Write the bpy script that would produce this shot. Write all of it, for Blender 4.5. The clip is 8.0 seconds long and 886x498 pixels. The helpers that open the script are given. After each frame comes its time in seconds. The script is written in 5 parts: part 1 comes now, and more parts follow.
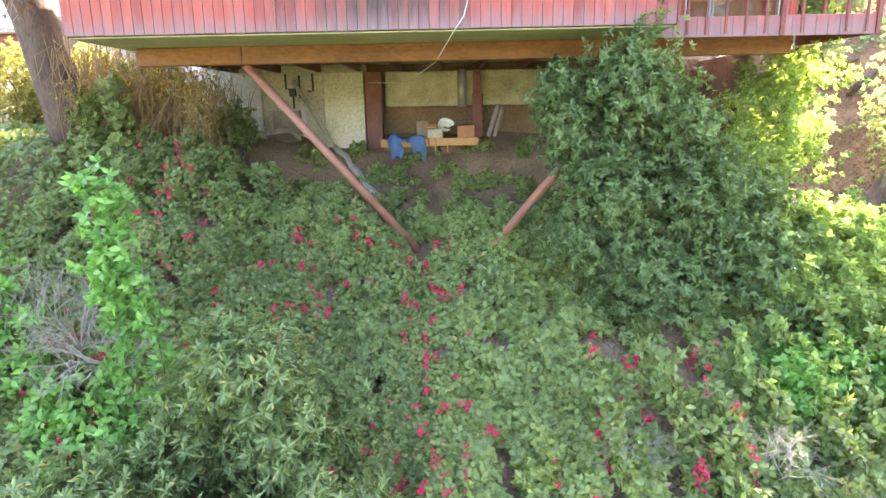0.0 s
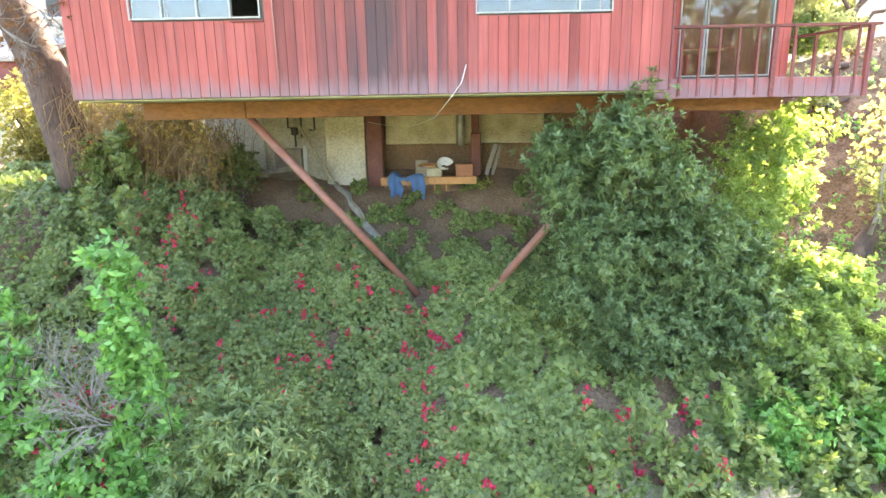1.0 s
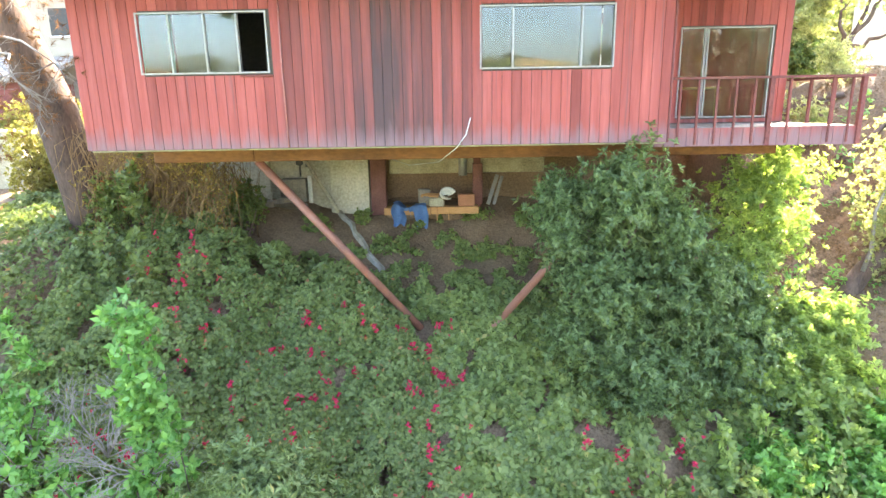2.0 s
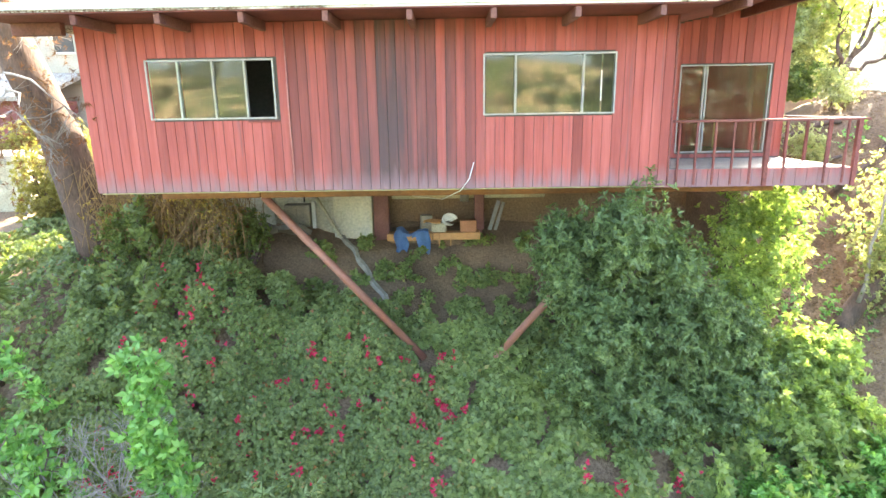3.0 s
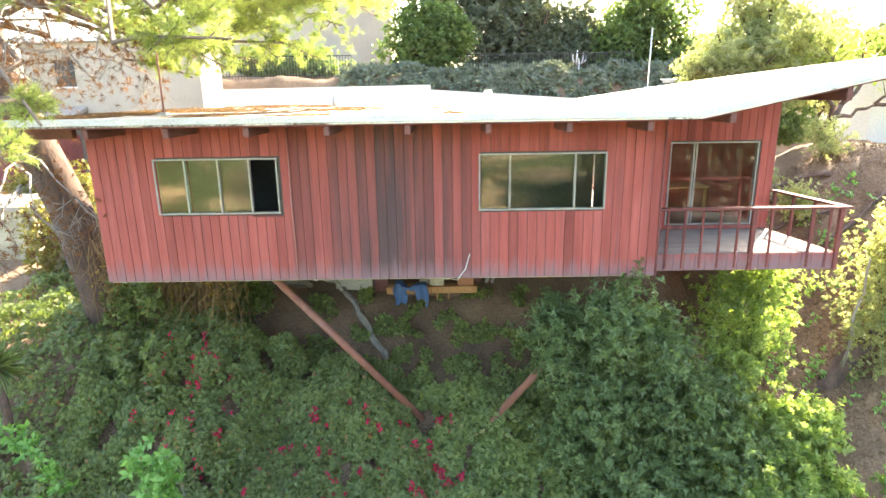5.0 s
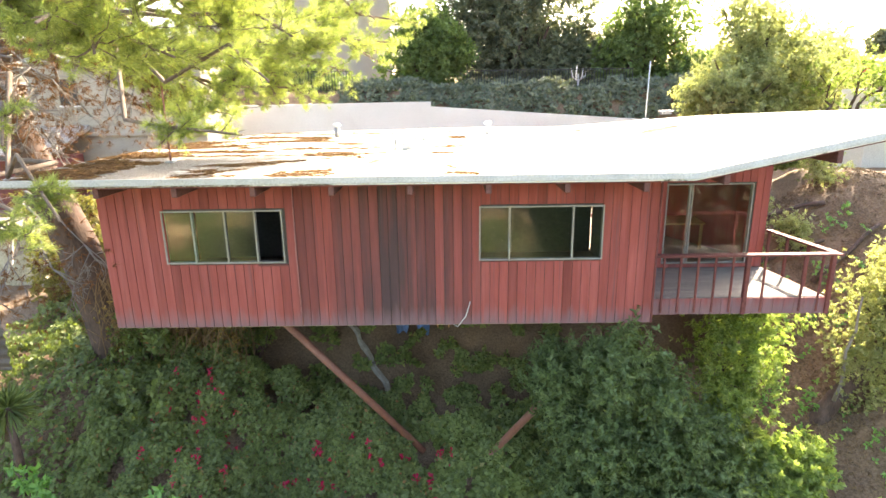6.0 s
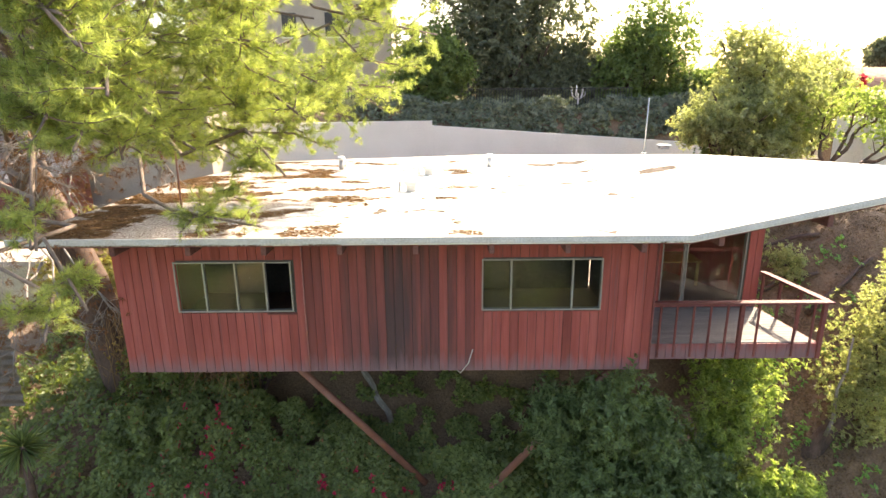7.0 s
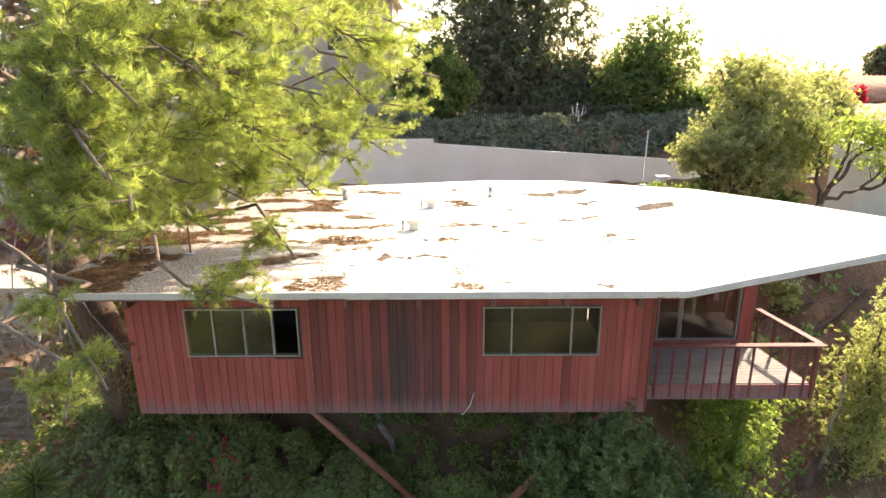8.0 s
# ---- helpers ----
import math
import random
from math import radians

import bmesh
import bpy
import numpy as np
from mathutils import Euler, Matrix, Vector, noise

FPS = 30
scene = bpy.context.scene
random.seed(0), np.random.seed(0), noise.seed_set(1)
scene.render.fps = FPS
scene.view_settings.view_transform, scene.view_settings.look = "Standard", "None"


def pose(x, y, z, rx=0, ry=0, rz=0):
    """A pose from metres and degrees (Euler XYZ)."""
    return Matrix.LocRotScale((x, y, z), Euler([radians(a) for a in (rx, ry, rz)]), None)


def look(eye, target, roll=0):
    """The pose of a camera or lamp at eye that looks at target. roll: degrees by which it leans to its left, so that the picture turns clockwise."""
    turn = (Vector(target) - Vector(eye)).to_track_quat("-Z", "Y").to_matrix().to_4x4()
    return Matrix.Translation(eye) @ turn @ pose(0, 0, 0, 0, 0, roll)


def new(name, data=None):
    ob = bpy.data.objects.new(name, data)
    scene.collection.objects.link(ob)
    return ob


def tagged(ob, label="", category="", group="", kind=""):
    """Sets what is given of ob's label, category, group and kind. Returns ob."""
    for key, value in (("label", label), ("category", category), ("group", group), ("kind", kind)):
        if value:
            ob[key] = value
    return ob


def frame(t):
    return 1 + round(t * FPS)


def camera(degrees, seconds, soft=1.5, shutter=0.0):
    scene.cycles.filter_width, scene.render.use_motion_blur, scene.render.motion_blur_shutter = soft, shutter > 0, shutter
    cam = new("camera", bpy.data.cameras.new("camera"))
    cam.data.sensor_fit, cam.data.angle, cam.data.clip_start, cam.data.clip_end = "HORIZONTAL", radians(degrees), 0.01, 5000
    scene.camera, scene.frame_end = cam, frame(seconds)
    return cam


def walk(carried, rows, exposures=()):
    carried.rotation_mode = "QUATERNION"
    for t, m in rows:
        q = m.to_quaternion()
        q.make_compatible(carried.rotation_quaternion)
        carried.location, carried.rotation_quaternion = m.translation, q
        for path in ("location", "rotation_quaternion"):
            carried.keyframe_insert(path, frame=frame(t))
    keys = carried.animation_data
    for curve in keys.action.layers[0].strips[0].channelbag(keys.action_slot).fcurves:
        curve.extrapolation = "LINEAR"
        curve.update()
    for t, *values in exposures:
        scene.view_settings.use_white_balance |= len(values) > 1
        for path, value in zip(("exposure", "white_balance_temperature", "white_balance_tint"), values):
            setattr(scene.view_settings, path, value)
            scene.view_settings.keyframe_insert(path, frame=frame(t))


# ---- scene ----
cam = camera(74.1, 8.0)
PATH = [
    (0, (-4.133, -11.327, -1.462), (-4.162, -9.38, -1.918), -1.1),
    (0.5, (-4.114, -11.363, -0.852), (-4.141, -9.417, -1.312), -1.1),
    (1, (-4.092, -11.408, -0.309), (-4.119, -9.462, -0.767), -1.0),
    (1.5, (-4.133, -11.456, 0.237), (-4.157, -9.51, -0.228), -1.0),
    (3, (-4.28, -11.51, 1.641), (-4.298, -9.569, 1.158), -0.9),
    (3.5, (-4.242, -11.519, 2.073), (-4.259, -9.578, 1.59), -0.9),
    (4, (-4.224, -11.501, 2.606), (-4.24, -9.564, 2.109), -0.9),
    (4.5, (-4.205, -11.486, 3.137), (-4.221, -9.551, 2.63), -0.9),
    (6, (-4.225, -11.468, 4.807), (-4.239, -9.54, 4.275), -0.8),
    (6.5, (-4.276, -11.509, 5.385), (-4.287, -9.582, 4.85), -0.6),
    (7, (-4.323, -11.53, 5.977), (-4.332, -9.605, 5.435), -0.5),
    (7.5, (-4.353, -11.535, 6.537), (-4.362, -9.611, 5.99), -0.4),
    (8, (-4.356, -11.552, 7.092), (-4.367, -9.63, 6.541), -0.4),
]
EXPOSURES = [(0, 4.15, 6700, 11), (1.5, 4.05, 6700, 9), (3.5, 3.9, 6700, 5), (4.5, 3.6, 6800, 6), (6, 2.85, 7150, 10), (8, 1.8, 7350, 14)]
walk(cam, [(t, look(eye, target, roll)) for t, eye, target, roll in PATH], EXPOSURES)

# ---- world and sun ----
SUN_AZ, SUN_EL = radians(35), radians(39)      # azimuth from +y towards +x
world = bpy.data.worlds.new("world")
scene.world = world
world.use_nodes = True
wt = world.node_tree
sky = wt.nodes.new("ShaderNodeTexSky")
sky.sky_type, sky.sun_disc = "NISHITA", False
sky.sun_elevation, sky.sun_rotation = SUN_EL, SUN_AZ
sky.air_density, sky.dust_density = 1.0, 4.0
wt.links.new(sky.outputs[0], wt.nodes["Background"].inputs[0])
wt.nodes["Background"].inputs[1].default_value = 0.15
sun = new("sun", bpy.data.lights.new("sun", "SUN"))
sun.data.energy, sun.data.angle, sun.data.color = 4.0, radians(0.6), (1.0, 0.9, 0.76)
sun_dir = Vector((math.sin(SUN_AZ) * math.cos(SUN_EL), math.cos(SUN_AZ) * math.cos(SUN_EL), math.sin(SUN_EL)))
sun.matrix_world = look(Vector((20, 40, 40)), Vector((20, 40, 40)) - sun_dir)


# ---- materials ----
def material(name):
    m = bpy.data.materials.new(name)
    m.use_nodes = True
    return m, m.node_tree, m.node_tree.nodes["Principled BSDF"]


def node(nt, kind, **values):
    n = nt.nodes.new(kind)
    for key, value in values.items():
        n.inputs[key].default_value = value
    return n


def ramp(nt, src, stops):
    r = nt.nodes.new("ShaderNodeValToRGB")
    while len(r.color_ramp.elements) < len(stops):
        r.color_ramp.elements.new(0.5)
    for e, (p, c) in zip(r.color_ramp.elements, stops):
        e.position, e.color = p, (*c, 1)
    nt.links.new(src, r.inputs[0])
    return r.outputs[0]


def mix(nt, fac, a, b, blend="MIX"):
    n = nt.nodes.new("ShaderNodeMix")
    n.data_type, n.blend_type = "RGBA", blend
    for sock, v in ((n.inputs[0], fac), (n.inputs[6], a), (n.inputs[7], b)):
        if isinstance(v, (int, float)):
            sock.default_value = v
        elif isinstance(v, tuple):
            sock.default_value = (*v, 1)
        else:
            nt.links.new(v, sock)
    return n.outputs[2]


def place(nt, scale=(1, 1, 1)):
    g = nt.nodes.new("ShaderNodeNewGeometry")
    m = nt.nodes.new("ShaderNodeMapping")
    m.inputs["Scale"].default_value = scale
    nt.links.new(g.outputs["Position"], m.inputs[0])
    return m.outputs[0]


def noise_of(nt, scale, detail=4, stretch=(1, 1, 1), rough=0.55):
    n = node(nt, "ShaderNodeTexNoise", Scale=scale, Detail=detail, Roughness=rough)
    nt.links.new(place(nt, stretch), n.inputs["Vector"])
    return n.outputs["Fac"]


def bump(nt, bsdf, height, strength, dist=0.02):
    b = node(nt, "ShaderNodeBump", Strength=strength, Distance=dist)
    nt.links.new(height, b.inputs["Height"])
    nt.links.new(b.outputs[0], bsdf.inputs["Normal"])


def plain(name, c1, c2, scale=3.0, rough=0.7, stretch=(1, 1, 1), metal=0.0, bumpy=0.2, vary=0.0, fine=12):
    """A two-tone surface with large stains, fine grain and relief; vary: per-piece change of tone."""
    m, nt, b = material(name)
    big, small = noise_of(nt, scale, 5, stretch), noise_of(nt, scale * fine, 4, stretch)
    col = ramp(nt, big, [(0.3, c1), (0.7, c2)])
    col = mix(nt, 0.35, col, ramp(nt, small, [(0.3, tuple(x * 0.55 for x in c1)), (0.7, tuple(min(1, x * 1.3) for x in c2))]))
    if vary:
        info = nt.nodes.new("ShaderNodeObjectInfo")
        col = mix(nt, 1.0, col, ramp(nt, info.outputs["Random"], [(0, (1 - vary,) * 3), (1, (1.0, 1.0, 1.0))]), "MULTIPLY")
    nt.links.new(col, b.inputs["Base Color"])
    b.inputs["Roughness"].default_value, b.inputs["Metallic"].default_value = rough, metal
    bump(nt, b, small, bumpy)
    return m


def leaf_material(name, dark, light, rough=0.5, trans=0.45, yellow=None):
    """Leaves: tone by leaf, patches over the plant, and light through the blade."""
    m, nt, b = material(name)
    g = nt.nodes.new("ShaderNodeNewGeometry")
    stops = [(0.0, dark), (0.75, light)] + ([(0.97, light), (1.0, yellow)] if yellow else [])
    col = ramp(nt, g.outputs["Random Per Island"], stops)
    col = mix(nt, 0.6, col, ramp(nt, noise_of(nt, 0.9, 3), [(0.3, (0.55, 0.6, 0.5)), (0.7, (1.15, 1.1, 0.95))]), "MULTIPLY")
    nt.links.new(col, b.inputs["Base Color"])
    b.inputs["Roughness"].default_value = rough
    b.inputs["Specular IOR Level"].default_value = 0.35
    t = nt.nodes.new("ShaderNodeBsdfTranslucent")
    nt.links.new(mix(nt, 1.0, col, (1.55, 1.6, 0.75), "MULTIPLY"), t.inputs[0])
    s = nt.nodes.new("ShaderNodeMixShader")
    s.inputs[0].default_value = trans
    nt.links.new(b.outputs[0], s.inputs[1])
    nt.links.new(t.outputs[0], s.inputs[2])
    nt.links.new(s.outputs[0], nt.nodes["Material Output"].inputs[0])
    return m


def siding_material():
    """Faded red stain on boards: grain, run-off streaks, greyed board ends, one dark weathered stretch."""
    m, nt, b = material("faded red siding")

    def math_of(op, a, c, d=None):
        n = nt.nodes.new("ShaderNodeMath")
        n.operation = op
        for sock, v in zip(n.inputs, (a, c, d)):
            if v is None:
                continue
            if isinstance(v, (int, float)):
                sock.default_value = v
            else:
                nt.links.new(v, sock)
        return n.outputs[0]

    info = nt.nodes.new("ShaderNodeObjectInfo")
    sep = nt.nodes.new("ShaderNodeSeparateXYZ")
    nt.links.new(place(nt), sep.inputs[0])
    x, z = sep.outputs[0], sep.outputs[2]
    grain = noise_of(nt, 60.0, 4, (1, 1, 0.05))
    streak = noise_of(nt, 3.0, 5, (2.6, 1, 0.16))
    fade = ramp(nt, noise_of(nt, 0.7, 4), [(0.35, (0.275, 0.058, 0.046)), (0.65, (0.35, 0.086, 0.071))])
    col = mix(nt, 0.55, fade, ramp(nt, streak, [(0.3, (0.23, 0.043, 0.035)), (0.5, (0.305, 0.069, 0.057)), (0.72, (0.385, 0.108, 0.092))]))
    col = mix(nt, 1.0, col, ramp(nt, info.outputs["Random"], [(0, (0.62, 0.56, 0.54)), (0.1, (0.82, 0.78, 0.77)), (0.3, (0.94, 0.94, 0.94)), (0.7, (1.0, 1.0, 1.0)), (1, (1.12, 1.16, 1.16))]), "MULTIPLY")
    # weathered stretch, board by board, strongest low down
    away = math_of("ABSOLUTE", math_of("ADD", x, 5.35), 0)
    wob = math_of("MULTIPLY_ADD", noise_of(nt, 2.2, 4, (2.4, 1, 0.14)), -2.6, away)
    wob = math_of("MULTIPLY_ADD", info.outputs["Random"], 0.9, wob)
    wob = math_of("MULTIPLY_ADD", z, 0.16, wob)
    dark = ramp(nt, math_of("MULTIPLY_ADD", wob, 0.5, 0.34), [(0.0, (0.92, 0.92, 0.92)), (0.35, (0.55, 0.55, 0.55)), (1.0, (0, 0, 0))])
    col = mix(nt, dark, col, (0.05, 0.034, 0.036))
    # thin dark runs elsewhere
    runs = ramp(nt, noise_of(nt, 2.6, 3, (4.5, 1, 0.1)), [(0.6, (0, 0, 0)), (0.72, (0.7, 0.7, 0.7))])
    col = mix(nt, runs, col, (0.15, 0.06, 0.06))
    # greyed lower ends
    low = math_of("MULTIPLY_ADD", z, 1.3, noise_of(nt, 2.5, 4, (3.0, 1, 0.4)))
    ends = ramp(nt, low, [(0.5, (0.85, 0.85, 0.85)), (1.08, (0, 0, 0))])
    col = mix(nt, ends, col, (0.2, 0.125, 0.135))
    col = mix(nt, 1.0, col, ramp(nt, grain, [(0.3, (0.88, 0.86, 0.86)), (0.7, (1.08, 1.08, 1.08))]), "MULTIPLY")
    nt.links.new(col, b.inputs["Base Color"])
    b.inputs["Roughness"].default_value = 0.75
    bump(nt, b, grain, 0.2, 0.006)
    return m


PUDDLES = ((-1.04, 8.3, 0.75, 0.4), (-0.02, 8.8, 0.6, 0.5), (1.64, 4.9, 0.55, 0.38), (-0.99, 4.6, 0.28, 0.2), (-2.3, 5.8, 0.25, 0.2), (-0.15, 4.8, 0.22, 0.18),
           (-0.3, 2.9, 0.24, 0.14), (0.22, 2.3, 0.14, 0.12), (-3.4, 3.9, 0.3, 0.2), (-4.7, 1.0, 0.5, 0.14), (-5.6, 1.0, 0.5, 0.16), (-3.5, 6.5, 0.3, 0.22),
           (-2.1, 4.2, 0.2, 0.16), (0.1, 6.8, 0.3, 0.24), (-2.0, 2.4, 0.2, 0.12), (-1.2, -0.9, 0.3, 0.08))


def roof_material():
    """White roof coating: dusty, with ponding marks and drifts of brown pine needles near the front corner."""
    m, nt, b = material("white roof coating")
    col = ramp(nt, noise_of(nt, 0.8, 5), [(0.3, (0.66, 0.64, 0.57)), (0.7, (0.8, 0.78, 0.71))])
    pond = ramp(nt, noise_of(nt, 1.3, 5, (0.7, 1.5, 1), 0.65), [(0.66, (0, 0, 0)), (0.7, (1, 1, 1))])
    col = mix(nt, pond, col, (0.065, 0.05, 0.036))
    # dried puddles with ragged rims
    warp = node(nt, "ShaderNodeTexNoise", Scale=1.7, Detail=5)
    nt.links.new(place(nt), warp.inputs["Vector"])
    lift = nt.nodes.new("ShaderNodeVectorMath")
    lift.operation = "MULTIPLY_ADD"
    lift.inputs[1].default_value = (1.3, 1.3, 0)
    nt.links.new(warp.outputs["Color"], lift.inputs[0])
    nt.links.new(place(nt), lift.inputs[2])
    for px, py, rx, ry in PUDDLES:
        m4 = nt.nodes.new("ShaderNodeMapping")
        m4.inputs["Location"].default_value = (-(px + 0.65) / rx, -(py + 0.65) / ry, 0)
        m4.inputs["Scale"].default_value = (1 / rx, 1 / ry, 0)
        nt.links.new(lift.outputs[0], m4.inputs[0])
        far_off = nt.nodes.new("ShaderNodeVectorMath")
        far_off.operation = "LENGTH"
        nt.links.new(m4.outputs[0], far_off.inputs[0])
        rim = ramp(nt, far_off.outputs["Value"], [(0.0, (0.93, 0.93, 0.93)), (0.85, (1, 1, 1)), (0.97, (0, 0, 0))])
        col = mix(nt, rim, col, ramp(nt, noise_of(nt, 9, 4), [(0.35, (0.035, 0.025, 0.016)), (0.65, (0.1, 0.075, 0.05))]))
    sep = nt.nodes.new("ShaderNodeSeparateXYZ")
    nt.links.new(place(nt), sep.inputs[0])
    near = nt.nodes.new("ShaderNodeMath")
    near.operation = "MULTIPLY_ADD"
    near.inputs[1].default_value = -0.066
    near.inputs[2].default_value = -0.33
    nt.links.new(sep.outputs[0], near.inputs[0])
    add = nt.nodes.new("ShaderNodeMath")
    add.operation = "ADD"
    nt.links.new(near.outputs[0], add.inputs[0])
    nt.links.new(noise_of(nt, 1.4, 6, (0.9, 1.8, 1), 0.65), add.inputs[1])
    drift = ramp(nt, add.outputs[0], [(0.56, (0, 0, 0)), (0.72, (1, 1, 1))])
    col = mix(nt, mix(nt, 1.0, drift, ramp(nt, noise_of(nt, 26, 3), [(0.35, (0.35, 0.35, 0.35)), (0.6, (0.95, 0.95, 0.95))]), "MULTIPLY"), col, (0.095, 0.05, 0.025))
    nt.links.new(col, b.inputs["Base Color"])
    b.inputs["Roughness"].default_value = 0.9
    b.inputs["Specular IOR Level"].default_value = 0.08
    bump(nt, b, noise_of(nt, 25, 4), 0.25)
    return m


def glass_material():
    m, nt, b = material("window glass")
    b.inputs["Base Color"].default_value = (0.9, 0.95, 0.93, 1)
    b.inputs["Roughness"].default_value = 0.02
    b.inputs["Transmission Weight"].default_value = 1.0
    b.inputs["IOR"].default_value = 1.52
    return m


SIDING = siding_material()
ROOF = roof_material()
GLASS = glass_material()
FASCIA = plain("weathered white fascia", (0.42, 0.41, 0.38), (0.62, 0.61, 0.58), 2.5, 0.7)
REDWOOD = plain("red stained timber", (0.13, 0.035, 0.03), (0.24, 0.07, 0.06), 2.0, 0.75, (1, 1, 1), vary=0.25)
RAFTER = plain("dark red rafter", (0.1, 0.035, 0.03), (0.2, 0.09, 0.075), 2.0, 0.8)
BEAM = plain("orange brown beam", (0.12, 0.05, 0.018), (0.26, 0.115, 0.04), 1.6, 0.7, (0.4, 1, 1), bumpy=0.3)
STEEL = plain("rusty primed steel pipe", (0.2, 0.075, 0.05), (0.3, 0.14, 0.1), 3.0, 0.6, bumpy=0.3)
SOFFIT = plain("pale green soffit board", (0.3, 0.3, 0.17), (0.42, 0.42, 0.26), 1.5, 0.8)
ALU = plain("aluminium window frame", (0.22, 0.215, 0.2), (0.35, 0.34, 0.32), 5.0, 0.45, metal=0.3)
DECK = plain("pale grey deck board", (0.15, 0.135, 0.12), (0.25, 0.225, 0.2), 2.0, 0.8, (1, 5, 1), vary=0.2)
STUCCO = plain("white stucco", (0.62, 0.59, 0.53), (0.78, 0.75, 0.7), 0.6, 0.9, bumpy=0.4, fine=40)
STUCCO_GREY = plain("grey stucco", (0.63, 0.59, 0.51), (0.77, 0.73, 0.65), 0.5, 0.9, bumpy=0.4, fine=40)
CONCRETE = plain("stained cream concrete", (0.2, 0.17, 0.11), (0.5, 0.46, 0.33), 1.8, 0.9, bumpy=0.4)


def soil_material():
    """Dry soil with leaf litter; patches of scrub at landscape size."""
    m, nt, b = material("dry soil and scrub")
    col = ramp(nt, noise_of(nt, 0.9, 5), [(0.3, (0.13, 0.08, 0.046)), (0.7, (0.28, 0.175, 0.1))])
    col = mix(nt, 0.5, col, ramp(nt, noise_of(nt, 16, 4, (1, 1, 1), 0.7), [(0.35, (0.035, 0.023, 0.014)), (0.65, (0.28, 0.19, 0.115))]))
    scrub = ramp(nt, noise_of(nt, 0.11, 6, (1, 1, 1), 0.65), [(0.44, (0, 0, 0)), (0.52, (1, 1, 1))])
    sep = nt.nodes.new("ShaderNodeSeparateXYZ")
    nt.links.new(place(nt, (1, 0.02, 1)), sep.inputs[0])
    m2 = nt.nodes.new("ShaderNodeMath")
    m2.operation = "ADD"
    m2.inputs[1].default_value = 0.35
    nt.links.new(sep.outputs[1], m2.inputs[0])
    valley = ramp(nt, m2.outputs[0], [(0.0, (1, 1, 1)), (0.1, (0, 0, 0))])
    m3 = nt.nodes.new("ShaderNodeMath")
    m3.operation = "ADD"
    m3.inputs[1].default_value = 1.1
    nt.links.new(sep.outputs[1], m3.inputs[0])
    dry = ramp(nt, m3.outputs[0], [(0.0, (1, 1, 1)), (0.1, (0, 0, 0))])
    wood = ramp(nt, noise_of(nt, 0.25, 6), [(0.35, (0.022, 0.026, 0.014)), (0.65, (0.11, 0.1, 0.05))])
    far = mix(nt, dry, wood, ramp(nt, noise_of(nt, 0.35, 7, (1, 1, 1), 0.7), [(0.35, (0.16, 0.12, 0.06)), (0.5, (0.32, 0.24, 0.12)), (0.65, (0.46, 0.35, 0.19))]))
    col = mix(nt, valley, col, far)
    fac = mix(nt, 1.0, scrub, valley, "MULTIPLY")
    col = mix(nt, fac, col, ramp(nt, noise_of(nt, 1.3, 5), [(0.3, (0.03, 0.05, 0.015)), (0.7, (0.12, 0.14, 0.045))]))
    nt.links.new(col, b.inputs["Base Color"])
    b.inputs["Roughness"].default_value = 0.95
    bump(nt, b, noise_of(nt, 12, 5, (1, 1, 1), 0.7), 0.9, 0.05)
    return m


SOIL = soil_material()
BARK = plain("brown bark", (0.045, 0.028, 0.02), (0.15, 0.095, 0.07), 5.0, 0.95, (1, 1, 0.3), bumpy=1.0, fine=5)
PINE_LIMB = plain("grey brown pine limb", (0.09, 0.065, 0.05), (0.24, 0.18, 0.14), 4.0, 0.95, bumpy=0.8)
TAN_STUCCO = plain("tan stucco", (0.3, 0.26, 0.2), (0.42, 0.37, 0.3), 0.5, 0.9, bumpy=0.4, fine=40)
TWIG = plain("bare grey twig", (0.17, 0.14, 0.12), (0.33, 0.29, 0.25), 6.0, 0.9)
STALK = plain("dry tan stalk", (0.15, 0.09, 0.04), (0.3, 0.19, 0.085), 5.0, 0.9)
CONDUIT = plain("red painted metal", (0.3, 0.1, 0.09), (0.42, 0.2, 0.18), 6.0, 0.5)
WHITEWASH = plain("stained whitewash", (0.3, 0.27, 0.19), (0.6, 0.56, 0.44), 1.1, 0.9, bumpy=0.4)
CURB = plain("pale dirty concrete", (0.2, 0.17, 0.13), (0.42, 0.38, 0.31), 4.0, 0.95, bumpy=0.6)
STONE = plain("dirty broken concrete", (0.12, 0.1, 0.075), (0.3, 0.26, 0.2), 3.0, 0.95, bumpy=0.6)
PLANK = plain("orange new plank", (0.42, 0.2, 0.07), (0.55, 0.3, 0.12), 2.0, 0.7, (0.3, 1, 1), vary=0.3)
BLOCK = plain("terracotta block", (0.3, 0.13, 0.07), (0.42, 0.2, 0.11), 4.0, 0.85)
DUCT = plain("galvanised metal", (0.3, 0.31, 0.3), (0.5, 0.5, 0.5), 5.0, 0.4, metal=0.7)
CLOTH = plain("blue tarpaulin", (0.09, 0.18, 0.4), (0.17, 0.31, 0.58), 4.0, 0.6)
WHITE = plain("white enamel", (0.6, 0.6, 0.58), (0.78, 0.78, 0.75), 5.0, 0.5)
IRON = plain("dark iron", (0.02, 0.02, 0.02), (0.05, 0.045, 0.04), 5.0, 0.6)
# Plaster set far below its own tone to imitate dim, unlit rooms.
DIM_PLASTER = plain("interior plaster darkened as unlit", (0.06, 0.055, 0.048), (0.1, 0.092, 0.08), 1.0, 0.9)
FLOORWOOD = plain("interior wood floor", (0.1, 0.055, 0.03), (0.18, 0.1, 0.055), 2.0, 0.5, (4, 1, 1))
